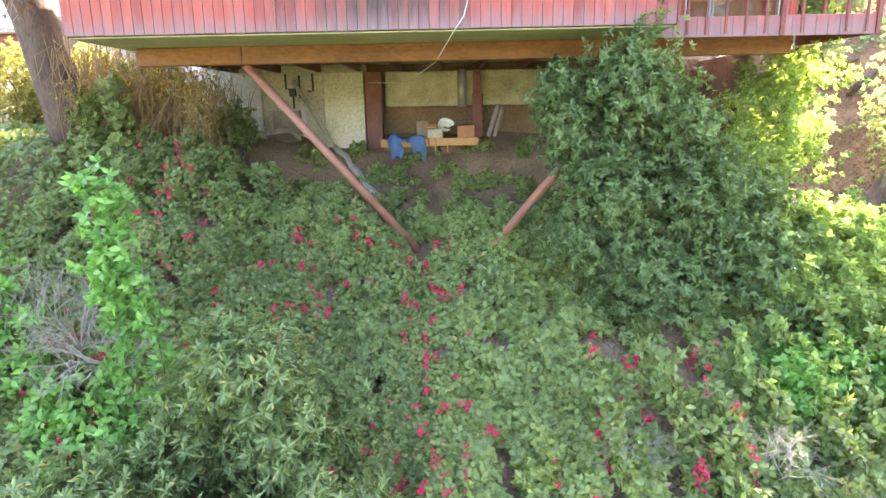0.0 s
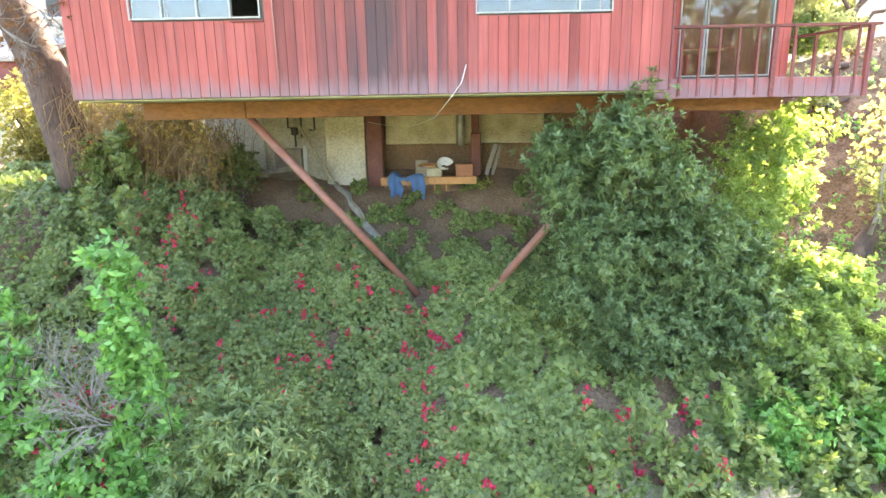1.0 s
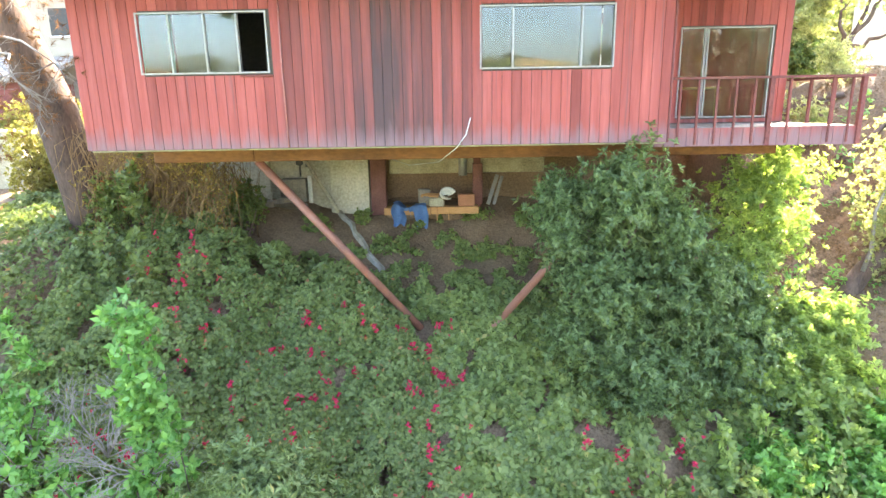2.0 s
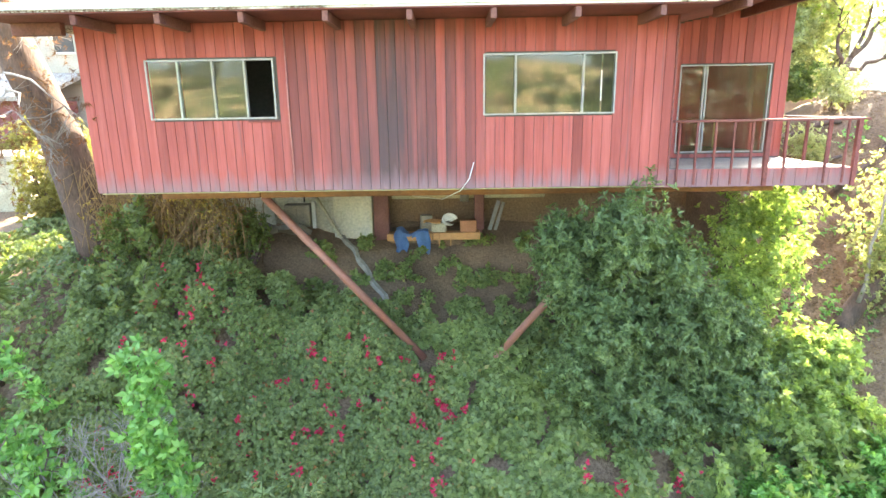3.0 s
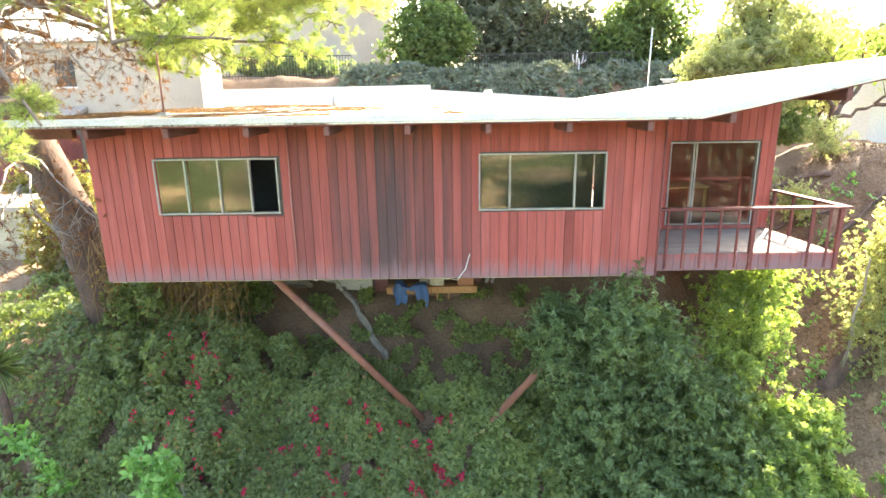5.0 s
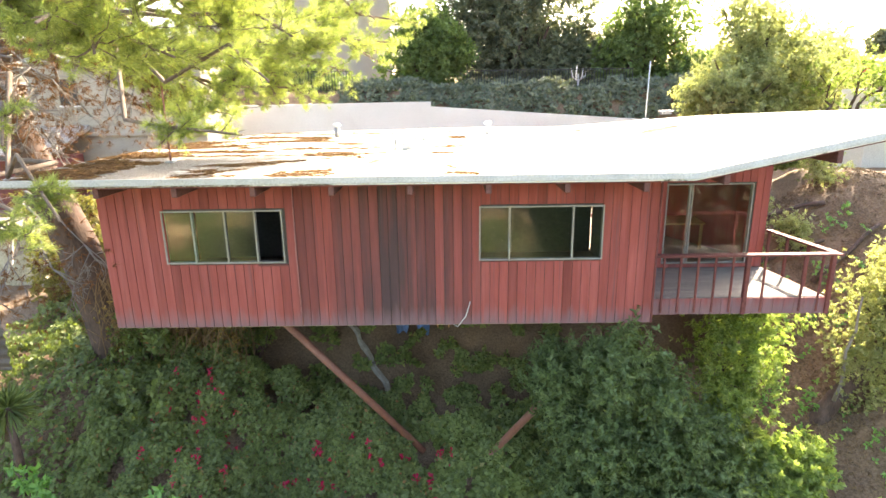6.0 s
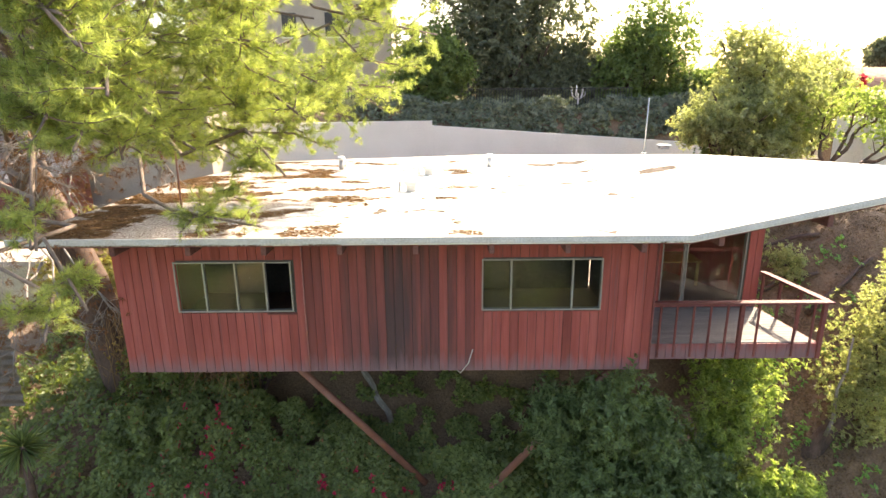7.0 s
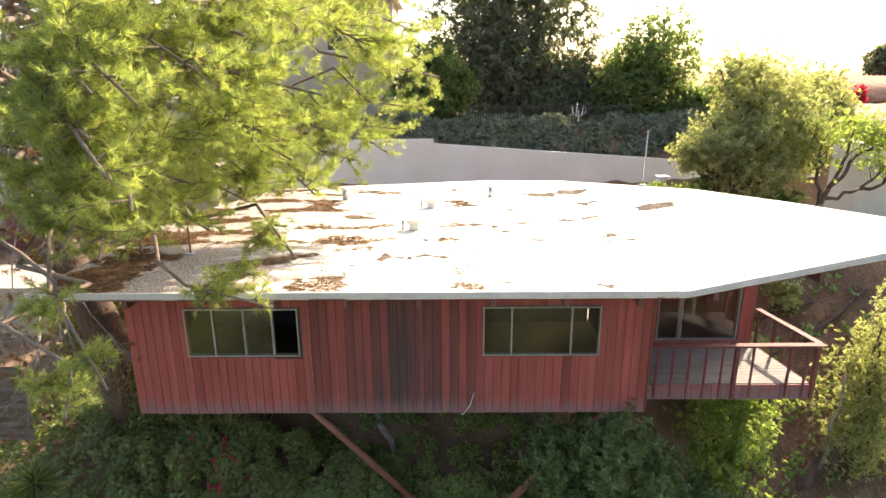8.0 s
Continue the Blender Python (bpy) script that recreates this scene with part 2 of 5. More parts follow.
TILE = plain("terracotta roof tile", (0.34, 0.17, 0.1), (0.5, 0.28, 0.18), 3.0, 0.85, vary=0.3)
L_IVY = leaf_material("ground cover leaf", (0.105, 0.14, 0.045), (0.225, 0.275, 0.095), 0.42, 0.35, (0.34, 0.28, 0.11))
L_BOUG = leaf_material("bougainvillea leaf", (0.1, 0.13, 0.045), (0.2, 0.245, 0.085), 0.45, 0.35, (0.36, 0.14, 0.07))
L_FLOWER = leaf_material("magenta bract", (0.38, 0.012, 0.05), (0.6, 0.035, 0.11), 0.6, 0.4)
L_VINE = leaf_material("bright vine leaf", (0.1, 0.22, 0.05), (0.22, 0.39, 0.11), 0.4, 0.4)
L_SHRUB = leaf_material("grey green shrub leaf", (0.1, 0.14, 0.06), (0.21, 0.27, 0.12), 0.45, 0.35, (0.42, 0.34, 0.12))
L_BUSH = leaf_material("tall bush leaf", (0.085, 0.125, 0.055), (0.19, 0.26, 0.12), 0.4, 0.4, (0.3, 0.36, 0.18))
# Lit leaf tone: direct sun is put into the colour as lighter yellow-green.
L_SUNNY = leaf_material("leaf lightened as if sunlit", (0.18, 0.245, 0.09), (0.36, 0.43, 0.185), 0.36, 0.62)
L_OLIVE = leaf_material("small grey leaf", (0.23, 0.245, 0.15), (0.43, 0.44, 0.29), 0.36, 0.58)
L_PINE = leaf_material("pine needle", (0.16, 0.2, 0.08), (0.38, 0.43, 0.19), 0.42, 0.55, (0.42, 0.25, 0.12))
L_DRIFT = leaf_material("grey leaf drift", (0.1, 0.055, 0.028), (0.24, 0.135, 0.065), 0.9, 0.1)
L_LITTER = leaf_material("dark leaf litter", (0.1, 0.065, 0.04), (0.22, 0.14, 0.085), 0.9, 0.1)
L_STRAW = leaf_material("straw coloured dead leaf", (0.2, 0.13, 0.05), (0.42, 0.3, 0.12), 0.7, 0.45, (0.2, 0.26, 0.08))
L_GOLD = leaf_material("golden dry shrub leaf", (0.17, 0.15, 0.055), (0.33, 0.29, 0.11), 0.5, 0.45)
L_DEAD = leaf_material("dead pine needle", (0.1, 0.045, 0.02), (0.22, 0.1, 0.05), 0.8, 0.3)
# Dark foliage raised above its own tone; the lift stands in for haze.
L_DARK = leaf_material("conifer leaf lightened for haze", (0.11, 0.13, 0.1), (0.21, 0.225, 0.165), 0.5, 0.35)
L_HEDGE = leaf_material("hedge leaf", (0.11, 0.165, 0.07), (0.22, 0.285, 0.125), 0.42, 0.5)


# ---- mesh helpers ----
def part(name, bm, mat, parent=None, label=""):
    me = bpy.data.meshes.new(name)
    bm.to_mesh(me)
    bm.free()
    me.materials.append(mat)
    ob = new(name, me)
    ob.parent = parent
    return tagged(ob, label)


def thing(name, label, category, group="", kind="", at=(0, 0, 0)):
    ob = new(name)
    ob.location = at
    return tagged(ob, label, category, group, kind)


def box(bm, x0, x1, y0, y1, z0, z1, bevel=0.0):
    r = bmesh.ops.create_cube(bm, size=1.0, matrix=Matrix.LocRotScale(((x0 + x1) / 2, (y0 + y1) / 2, (z0 + z1) / 2), None, (x1 - x0, y1 - y0, z1 - z0)))
    if bevel:
        es = {e for v in r["verts"] for e in v.link_edges}
        bmesh.ops.bevel(bm, geom=list(es), offset=bevel, segments=1, affect="EDGES")
    return bm


def boxed(name, mat, parent, x0, x1, y0, y1, z0, z1, bevel=0.01, label=""):
    return part(name, box(bmesh.new(), x0, x1, y0, y1, z0, z1, bevel), mat, parent, label)


def prism(pts, z0, z1):
    """A slab over a plan; z0 and z1 are heights or functions of x, y."""
    bm = bmesh.new()
    lo = [bm.verts.new((x, y, z0(x, y) if callable(z0) else z0)) for x, y in pts]
    hi = [bm.verts.new((x, y, z1(x, y) if callable(z1) else z1)) for x, y in pts]
    bm.faces.new(hi)
    bm.faces.new(lo[::-1])
    n = len(pts)
    for i in range(n):
        bm.faces.new((lo[i], lo[(i + 1) % n], hi[(i + 1) % n], hi[i]))
    bmesh.ops.recalc_face_normals(bm, faces=bm.faces)
    return bm


def tube(bm, pts, radii, sides=8):
    """A tapered round limb through the points."""
    rings, pts = [], [Vector(p) for p in pts]
    for i, p in enumerate(pts):
        d = (pts[min(i + 1, len(pts) - 1)] - pts[max(i - 1, 0)]).normalized()
        u = d.orthogonal().normalized() if i == 0 else (rings[-1][1] - d * rings[-1][1].dot(d)).normalized()
        w = d.cross(u)
        r = radii[i] if hasattr(radii, "__len__") else radii
        rings.append(([bm.verts.new(p + (u * math.cos(a) + w * math.sin(a)) * r) for a in (2 * math.pi * k / sides for k in range(sides))], u))
    for (a, _), (b, _) in zip(rings, rings[1:]):
        for k in range(sides):
            bm.faces.new((a[k], a[(k + 1) % sides], b[(k + 1) % sides], b[k]))
    bm.faces.new(rings[0][0][::-1])
    bm.faces.new(rings[-1][0])
    for f in bm.faces:
        f.smooth = True
    return bm


rng = np.random.default_rng(7)


def unit(a):
    return a / np.maximum(np.linalg.norm(a, axis=1, keepdims=True), 1e-9)


def soup(name, verts, faces_per, mat, parent=None):
    """A mesh from an array of triangles' corners; faces_per: the index pattern of each piece."""
    n, k = verts.shape[:2]
    tri = (np.arange(n)[:, None, None] * k + np.array(faces_per)[None]).reshape(-1, 3)
    me = bpy.data.meshes.new(name)
    me.vertices.add(n * k)
    me.vertices.foreach_set("co", verts.astype(np.float32).ravel())
    me.loops.add(tri.size)
    me.loops.foreach_set("vertex_index", tri.astype(np.int32).ravel())
    me.polygons.add(len(tri))
    me.polygons.foreach_set("loop_start", np.arange(0, tri.size, 3, dtype=np.int32))
    me.update(calc_edges=True)
    me.materials.append(mat)
    ob = new(name, me)
    ob.parent = parent
    return ob


def leaves(name, p, d, nrm, length, width, mat, parent=None, fold=0.25):
    """Folded pointed blades: base p, direction d, face normal about nrm."""
    d = unit(d)
    s = unit(np.cross(d, nrm))
    up = np.cross(s, d)
    length, width = length[:, None], width[:, None]
    mid = p + d * length * 0.45
    v = np.stack([p, mid - s * width * 0.5 + up * width * fold, p + d * length - up * length * 0.12, mid + s * width * 0.5 + up * width * fold], 1)
    return soup(name, v, [(0, 2, 1), (0, 3, 2)], mat, parent)


def needles(name, p, d, length, width, mat, parent=None):
    """Thin one-sided blades."""
    d = unit(d)
    s = unit(np.cross(d, rng.normal(size=d.shape))) * width * 0.5
    return soup(name, np.stack([p - s, p + s, p + d * length[:, None]], 1), [(0, 1, 2)], mat, parent)


def rosettes(c, axis, per, length, spread=0.9, least=0.25):
    """Leaf directions round shoot tips: base points, directions, normals, lengths."""
    n = len(c)
    axis = unit(axis)
    c, ax = np.repeat(c, per, 0), np.repeat(axis, per, 0)
    j = unit(rng.normal(size=(n * per, 3)))
    side = unit(j - ax * np.sum(j * ax, 1, keepdims=True))
    tilt = rng.uniform(least, spread, (n * per, 1)) * 1.4
    d = ax * np.cos(tilt) + side * np.sin(tilt)
    nrm = ax + rng.normal(size=d.shape) * 0.25
    return c + ax * rng.uniform(-0.5, 0.1, (n * per, 1)) * length, d, nrm, rng.uniform(0.6, 1.15, n * per) * length


# ---- ground ----
PY = [-160, -110, -70, -40, -25, -14, -4, -2, 0, 2, 5, 6, 7, 9, 12, 19.9, 21.0, 22.2, 24, 30, 60, 160]
PZ = [9, 7, -7, -19, -18.5, -15, -8.9, -7.6, -6.2, -4.85, -3.5, -2.75, -2.3, -1.2, -0.2, 0.0, 2.9, 4.5, 4.7, 4.9, 3, -8]


def ground_z(x, y):
    """The hillside: steep in front, a street behind, terraces above, the far side of the valley."""
    z = np.interp(y, PY, PZ)
    left = np.clip(-6.5 - x, 0, 6) * 0.33 * np.interp(y, [-9, -3, 3, 8], [0.2, 1, 1, 0])
    right = np.clip(x - 4.5, 0, 5.5) * 0.62 * np.interp(y, [-6, 1, 8, 15], [0.1, 0.6, 1, 0.1])
    return z + left + right + 0.14 * np.sin(x * 1.3 + y * 0.7) * np.sin(y * 1.1 - x * 0.4) + 0.06 * np.sin(x * 4.1) * np.sin(y * 3.7 + 1)


def build_ground():
    xs = np.unique(np.concatenate([np.linspace(-170, -22, 30), np.linspace(-22, 14, 145), np.linspace(14, 170, 30)]))
    ys = np.unique(np.concatenate([np.linspace(-160, -14, 40), np.linspace(-14, 25, 157), np.linspace(25, 160, 25)]))
    gx, gy = np.meshgrid(xs, ys)
    gz = ground_z(gx, gy)
    far = np.clip((np.hypot(gx, gy) - 30) / 40, 0, 1)
    gz = gz + far * 3 * np.sin(gx * 0.07 + 1) * np.sin(gy * 0.09)
    me = bpy.data.meshes.new("ground")
    w, h = len(xs), len(ys)
    idx = np.arange(w * h).reshape(h, w)
    f = np.stack([idx[:-1, :-1], idx[:-1, 1:], idx[1:, 1:], idx[1:, :-1]], -1).reshape(-1, 4)
    me.from_pydata(np.stack([gx, gy, gz], -1).reshape(-1, 3).tolist(), [], f.tolist())
    me.materials.append(SOIL)
    me.polygons.foreach_set("use_smooth", [True] * len(f))
    tagged(new("ground", me), "steep dry brown soil hillside under the house", "ground", kind="structure")


build_ground()

# ---- house ----
EAVE_Y, ROOF_Z, KINK = -1.3, 3.18, 0.13


def roof_z(x, y):
    return ROOF_Z + max(0.0, x - KINK) * 0.205




def build_house():
    house = thing("house", "single-storey red board-sided house cantilevered over the slope, flat white roof", "house")
    # roof in two planes that meet at the kink
    left = [(-12.25, EAVE_Y), (KINK, EAVE_Y), (KINK, 11.22), (-2.7, 11.4), (-10.5, 9.8), (-12.2, 5.0)]
    right = [(KINK, EAVE_Y), (5.4, EAVE_Y), (4.2, 2.7), (3.1, 5.85), (KINK, 11.22)]
    roof = part("roof", prism(left, lambda x, y: roof_z(x, y), lambda x, y: roof_z(x, y) + 0.13), ROOF, house, "flat white-coated roof strewn with brown pine needles")
    part("roof_wing", prism(right, lambda x, y: roof_z(x, y), lambda x, y: roof_z(x, y) + 0.13), ROOF, house, "white roof plane rising towards its corner")
    # fascia boards, proud of the roof edge
    boxed("fascia", FASCIA, roof, -12.29, KINK, EAVE_Y - 0.035, EAVE_Y - 0.003, ROOF_Z + 0.03, ROOF_Z + 0.15, 0.006)
    bm = prism([(KINK, EAVE_Y - 0.035), (5.44, EAVE_Y - 0.035), (5.44, EAVE_Y - 0.003), (KINK, EAVE_Y - 0.003)], lambda x, y: roof_z(x, y) + 0.03, lambda x, y: roof_z(x, y) + 0.15)
    part("fascia", bm, FASCIA, roof)
    boxed("soffit", REDWOOD, house, -12.2, KINK, EAVE_Y + 0.02, 0.1, ROOF_Z - 0.025, ROOF_Z - 0.004, 0, "red boarded eave soffit")
    part("soffit", prism([(KINK, EAVE_Y + 0.02), (5.36, EAVE_Y + 0.02), (4.17, 2.68), (3.07, 5.8), (KINK, 11.0)], lambda x, y: roof_z(x, y) - 0.025, lambda x, y: roof_z(x, y) - 0.004), REDWOOD, house, "red boarded eave soffit")
    for i in range(9):
        x = -10.43 + 1.39 * i
        boxed("rafter", RAFTER, house, x - 0.05, x + 0.05, EAVE_Y + 0.06, 0.05, roof_z(x, 0) - 0.2, roof_z(x, 0) - 0.03, 0.01)
    for x in (2.6, 4.4):
        boxed("rafter", RAFTER, house, x - 0.05, x + 0.05, EAVE_Y + 0.06, 3.0, roof_z(x, 0) - 0.25, roof_z(x, 0) - 0.03, 0.01)
    boxed("rafter", RAFTER, house, -12.1, -11.2, -0.35, -0.2, ROOF_Z - 0.25, ROOF_Z - 0.03, 0.01)
    return house, roof


HOUSE, ROOF_OB = build_house()
W1 = (-9.93, -7.51, 1.40, 2.50)
W2 = (-3.58, -1.09, 1.40, 2.52)
WALL_TOP = ROOF_Z - 0.03


def wall_with_openings(name, x0, x1, y0, y1, z0, top, openings, mat, parent):
    """One mesh of butted blocks round the openings; top is a function of x."""
    bm = bmesh.new()
    cuts = sorted({x0, x1, *(o[0] for o in openings), *(o[1] for o in openings)})
    for a, b in zip(cuts, cuts[1:]):
        hole = [o for o in openings if o[0] <= a and b <= o[1]]
        spans = [(z0, hole[0][2]), (hole[0][3], None)] if hole else [(z0, None)]
        for lo, hi in spans:
            vs = []
            for x in (a, b):
                for y in (y0, y1):
                    vs += [bm.verts.new((x, y, lo)), bm.verts.new((x, y, hi if hi is not None else top(x)))]
            f = lambda *i: bm.faces.new([vs[k] for k in i])
            f(0, 4, 5, 1), f(2, 3, 7, 6), f(0, 1, 3, 2), f(4, 6, 7, 5), f(1, 5, 7, 3), f(0, 2, 6, 4)
    bmesh.ops.remove_doubles(bm, verts=bm.verts[:], dist=0.0005)
    bmesh.ops.recalc_face_normals(bm, faces=bm.faces)
    return part(name, bm, mat, parent)


def siding(parent, x0, x1, y, z0, top, openings, width=0.186):
    """Vertical boards, each an object, cut round the openings, with grooves between."""
    n = round((x1 - x0) / width)
    w = (x1 - x0) / n
    rnd = random.Random(3)
    for i in range(n):
        a, b = x0 + i * w, x0 + (i + 1) * w
        hole = [o for o in openings if o[0] < (a + b) / 2 < o[1]]
        for lo, hi in ([(z0, hole[0][2] - 0.03), (hole[0][3] + 0.03, top(a))] if hole else [(z0, top(a))]):
            d = rnd.uniform(0, 0.006)
            boxed("board", SIDING, parent, a + 0.004, b - 0.004, y - 0.02 - d, y, lo + (rnd.uniform(0, 0.012) if lo == z0 else 0), hi, 0.004)


def window(name, label, o, y, panes, opened=None):
    """Aluminium slider: outer frame, mullions and panes."""
    x0, x1, z0, z1 = o
    win = thing(name, label, "window", kind="structure")
    f = part("window_frame", bmesh.new(), ALU, win)
    bm = bmesh.new()
    t = 0.03
    box(bm, x0, x1, y - 0.045, y + 0.08, z0, z0 + t), box(bm, x0, x1, y - 0.045, y + 0.08, z1 - t, z1)
    box(bm, x0, x0 + t, y - 0.045, y + 0.08, z0 + t, z1 - t), box(bm, x1 - t, x1, y - 0.045, y + 0.08, z0 + t, z1 - t)
    bm.to_mesh(f.data)
    bm.free()
    edges = [x0 + t] + [x0 + (x1 - x0) * p for p in panes] + [x1 - t]
    for p in edges[1:-1]:
        boxed("mullion", ALU, win, p - 0.019, p + 0.019, y - 0.035, y + 0.06, z0 + t, z1 - t, 0.004)
    for i, (a, b) in enumerate(zip(edges, edges[1:])):
        if i == opened:
            continue
        g = boxed("pane", GLASS, win, a + 0.02, b - 0.02, y + 0.0, y + 0.006, z0 + t, z1 - t, 0)
        g.visible_shadow = False
    return win


front = wall_with_openings("front_wall", -11.16, 0.0, 0.0, 0.14, 0.0, lambda x: WALL_TOP, [W1, W2], DIM_PLASTER, HOUSE)
siding(front, -11.18, 0.0, 0.0, 0.0, lambda x: WALL_TOP - 0.005, [W1, W2])
boxed("corner_board", REDWOOD, HOUSE, 0.003, 0.04, -0.03, 0.14, 0.0, WALL_TOP, 0.006)
window("window_1", "wide aluminium sliding window with four lights, one slid open", W1, -0.01, (0.25, 0.52, 0.77), 3)
window("window_2", "wide aluminium picture window with three lights", W2, -0.01, (0.245, 0.755))
boxed("window_sill", REDWOOD, HOUSE, -8.07, -7.45, -0.06, -0.022, 1.335, 1.375, 0.006, "small red sill")
# recessed living room front and the rest of the shell
DOOR = (1.25, 3.39, 0.37, 2.42)
rear = wall_with_openings("recessed_wall", 0.0, 3.8, 3.0, 3.12, -0.1, lambda x: roof_z(x, 3) - 0.02, [DOOR], DIM_PLASTER, HOUSE)
siding(rear, 0.0, 3.82, 3.0, 0.25, lambda x: roof_z(x, 3) - 0.03, [DOOR])
part("side_wall", prism([(-0.12, 0.14), (0.0, 0.14), (0.0, 3.0), (-0.12, 3.0)], 0.0, WALL_TOP), SIDING, HOUSE)
part("side_wall", prism([(-11.16, 0.14), (-11.02, 0.14), (-11.02, 5.0), (-11.16, 5.0)], 0.0, WALL_TOP), SIDING, HOUSE)
part("side_wall", prism([(-11.16, 5.0), (-11.02, 5.0), (-9.98, 9.3), (-10.1, 9.3)], 0.0, WALL_TOP), SIDING, HOUSE)
part("back_wall", prism([(-10.1, 9.3), (-10.1, 9.16), (-0.1, 10.45), (0.0, 10.6)], 0.0, WALL_TOP), SIDING, HOUSE)
part("side_wall", prism([(3.8, 3.12), (3.66, 3.12), (3.5, 3.9), (3.62, 3.95)], -0.1, lambda x, y: roof_z(x, y) - 0.02), SIDING, HOUSE)
part("side_wall", prism([(0.9, 9.0), (0.78, 8.95), (-0.1, 10.45), (0.0, 10.6)], -0.1, lambda x, y: roof_z(x, y) - 0.02), SIDING, HOUSE)
part("side_wall", prism([(2.3, 6.4), (2.18, 6.35), (0.78, 8.95), (0.9, 9.0)], -0.1, 0.45), SIDING, HOUSE)
part("side_wall", prism([(3.62, 3.95), (3.5, 3.9), (2.18, 6.35), (2.3, 6.4)], -0.1, lambda x, y: roof_z(x, y) - 0.02), SIDING, HOUSE)
part("interior_floor", prism([(-11.0, 0.15), (-0.13, 0.15), (-0.13, 3.13), (3.64, 3.13), (3.5, 3.85), (-0.1, 10.3), (-9.95, 9.1), (-11.0, 5.0)], 0.2, 0.36), FLOORWOOD, HOUSE)
part("added_partition", prism([(-6.4, 0.15), (-6.3, 0.15), (-6.3, 9.4), (-6.4, 9.4)], 0.37, WALL_TOP), DIM_PLASTER, HOUSE)
part("added_partition", prism([(-6.3, 4.2), (-0.3, 4.2), (-0.3, 4.3), (-6.3, 4.3)], 0.37, WALL_TOP), DIM_PLASTER, HOUSE)
part("added_partition", prism([(-11.0, 4.0), (-6.4, 4.0), (-6.4, 4.1), (-11.0, 4.1)], 0.37, WALL_TOP), DIM_PLASTER, HOUSE)
# Added wall, not a known part, that keeps sunlight out of the front room.
part("added_partition", prism([(-0.24, 3.01), (-0.13, 3.01), (-0.13, 4.3), (-0.24, 4.3)], 0.37, WALL_TOP), DIM_PLASTER, HOUSE)
# underside: soffit, main beam, joists
part("underfloor", prism([(-11.14, 0.06), (0.0, 0.06), (0.0, 3.0), (3.8, 3.0), (3.6, 3.95), (0.0, 10.6), (-10.1, 9.3), (-11.16, 5.0)], -0.03, -0.004), SOFFIT, HOUSE, "pale green board soffit under the floor")
boxed("beam", BEAM, HOUSE, -10.8, -8.55, 1.75, 2.0, -0.4, -0.032, 0.015, "knotty orange-brown timber girder")
boxed("beam", BEAM, HOUSE, -8.54, 3.1, 1.75, 2.0, -0.4, -0.032, 0.015, "knotty orange-brown timber girder")
for x in np.arange(-10.4, 0.2, 1.2):
    boxed("joist", RAFTER, HOUSE, x - 0.05, x + 0.05, 2.01, 8.5, -0.25, -0.034, 0)
for a, b in (((-8.55, 1.98, -0.4), (-4.93, 2.42, -4.7)), ((0.3, 1.88, -0.4), (-3.15, 1.95, -4.5))):
    part("strut", tube(bmesh.new(), [a, b], 0.095, 16), STEEL, HOUSE, "rust-red steel pipe strut")

window("door_1", "aluminium sliding glass door behind the balcony rail", DOOR, 2.99, (0.27, 0.3))


def build_deck():
    deck = thing("balcony", "red timber balcony with pale deck boards and slim rail", "balcony")
    y0 = 0.8
    for i in range(15):
        a = y0 + 0.02 + i * 0.146
        boxed("deck_board", DECK, deck, 0.005, 4.1 - 0.13 * (a - y0), a, a + 0.14, 0.2, 0.235, 0.004)
    n = 18
    for i in range(n):
        a = 0.0 + i * 4.12 / n
        boxed("skirt_board", SIDING, deck, a + 0.003, a + 4.12 / n - 0.003, y0 - 0.03, y0, -0.15, 0.22, 0.004)
    part("side_skirt", prism([(4.12, 0.78), (4.15, 0.78), (3.88, 3.0), (3.85, 3.0)], -0.15, 0.22), REDWOOD, deck)
    boxed("frame_beam", RAFTER, deck, 0.0, 4.08, 0.84, 0.95, -0.12, 0.19, 0.01)
    part("handrail", prism([(0.01, 0.72), (4.34, 0.72), (4.3, 0.9), (0.01, 0.9)], 1.18, 1.225), REDWOOD, deck, "flat red cap rail")
    part("handrail", prism([(4.16, 0.9), (4.34, 0.9), (3.99, 3.0), (3.84, 3.0)], 1.18, 1.225), REDWOOD, deck, "flat red cap rail")
    for x in (0.5, 0.86, 1.24, 1.62, 2.0, 2.7, 3.55, 3.94):
        boxed("baluster", REDWOOD, deck, x - 0.022, x + 0.022, 0.75, 0.79, -0.1, 1.18, 0.004)
    for x in (2.32, 4.16):
        boxed("post", REDWOOD, deck, x - 0.045, x + 0.045, 0.73, 0.82, -0.15, 1.18, 0.006)
    for t in (0.33, 0.66, 0.97):
        x, y = 4.16 - 0.28 * t, 0.85 + 2.1 * t
        boxed("post", REDWOOD, deck, x - 0.03, x + 0.03, y - 0.03, y + 0.03, 0.23, 1.18, 0.004)


build_deck()


# ---- plants: helpers ----
def limb(bm, a, b, r0, r1, sag=0.0, steps=5, wob=0.12, sides=6):
    a, b = Vector(a), Vector(b)
    pts, n = [], (b - a).length
    for i in range(steps + 1):
        t = i / steps
        p = a.lerp(b, t) + Vector((random.uniform(-1, 1), random.uniform(-1, 1), random.uniform(-1, 1))) * wob * n * 0.25 * math.sin(math.pi * t)
        p.z += sag * math.sin(math.pi * t)
        pts.append(p)
    tube(bm, pts, [r0 + (r1 - r0) * i / steps for i in range(steps + 1)], sides)
    return pts


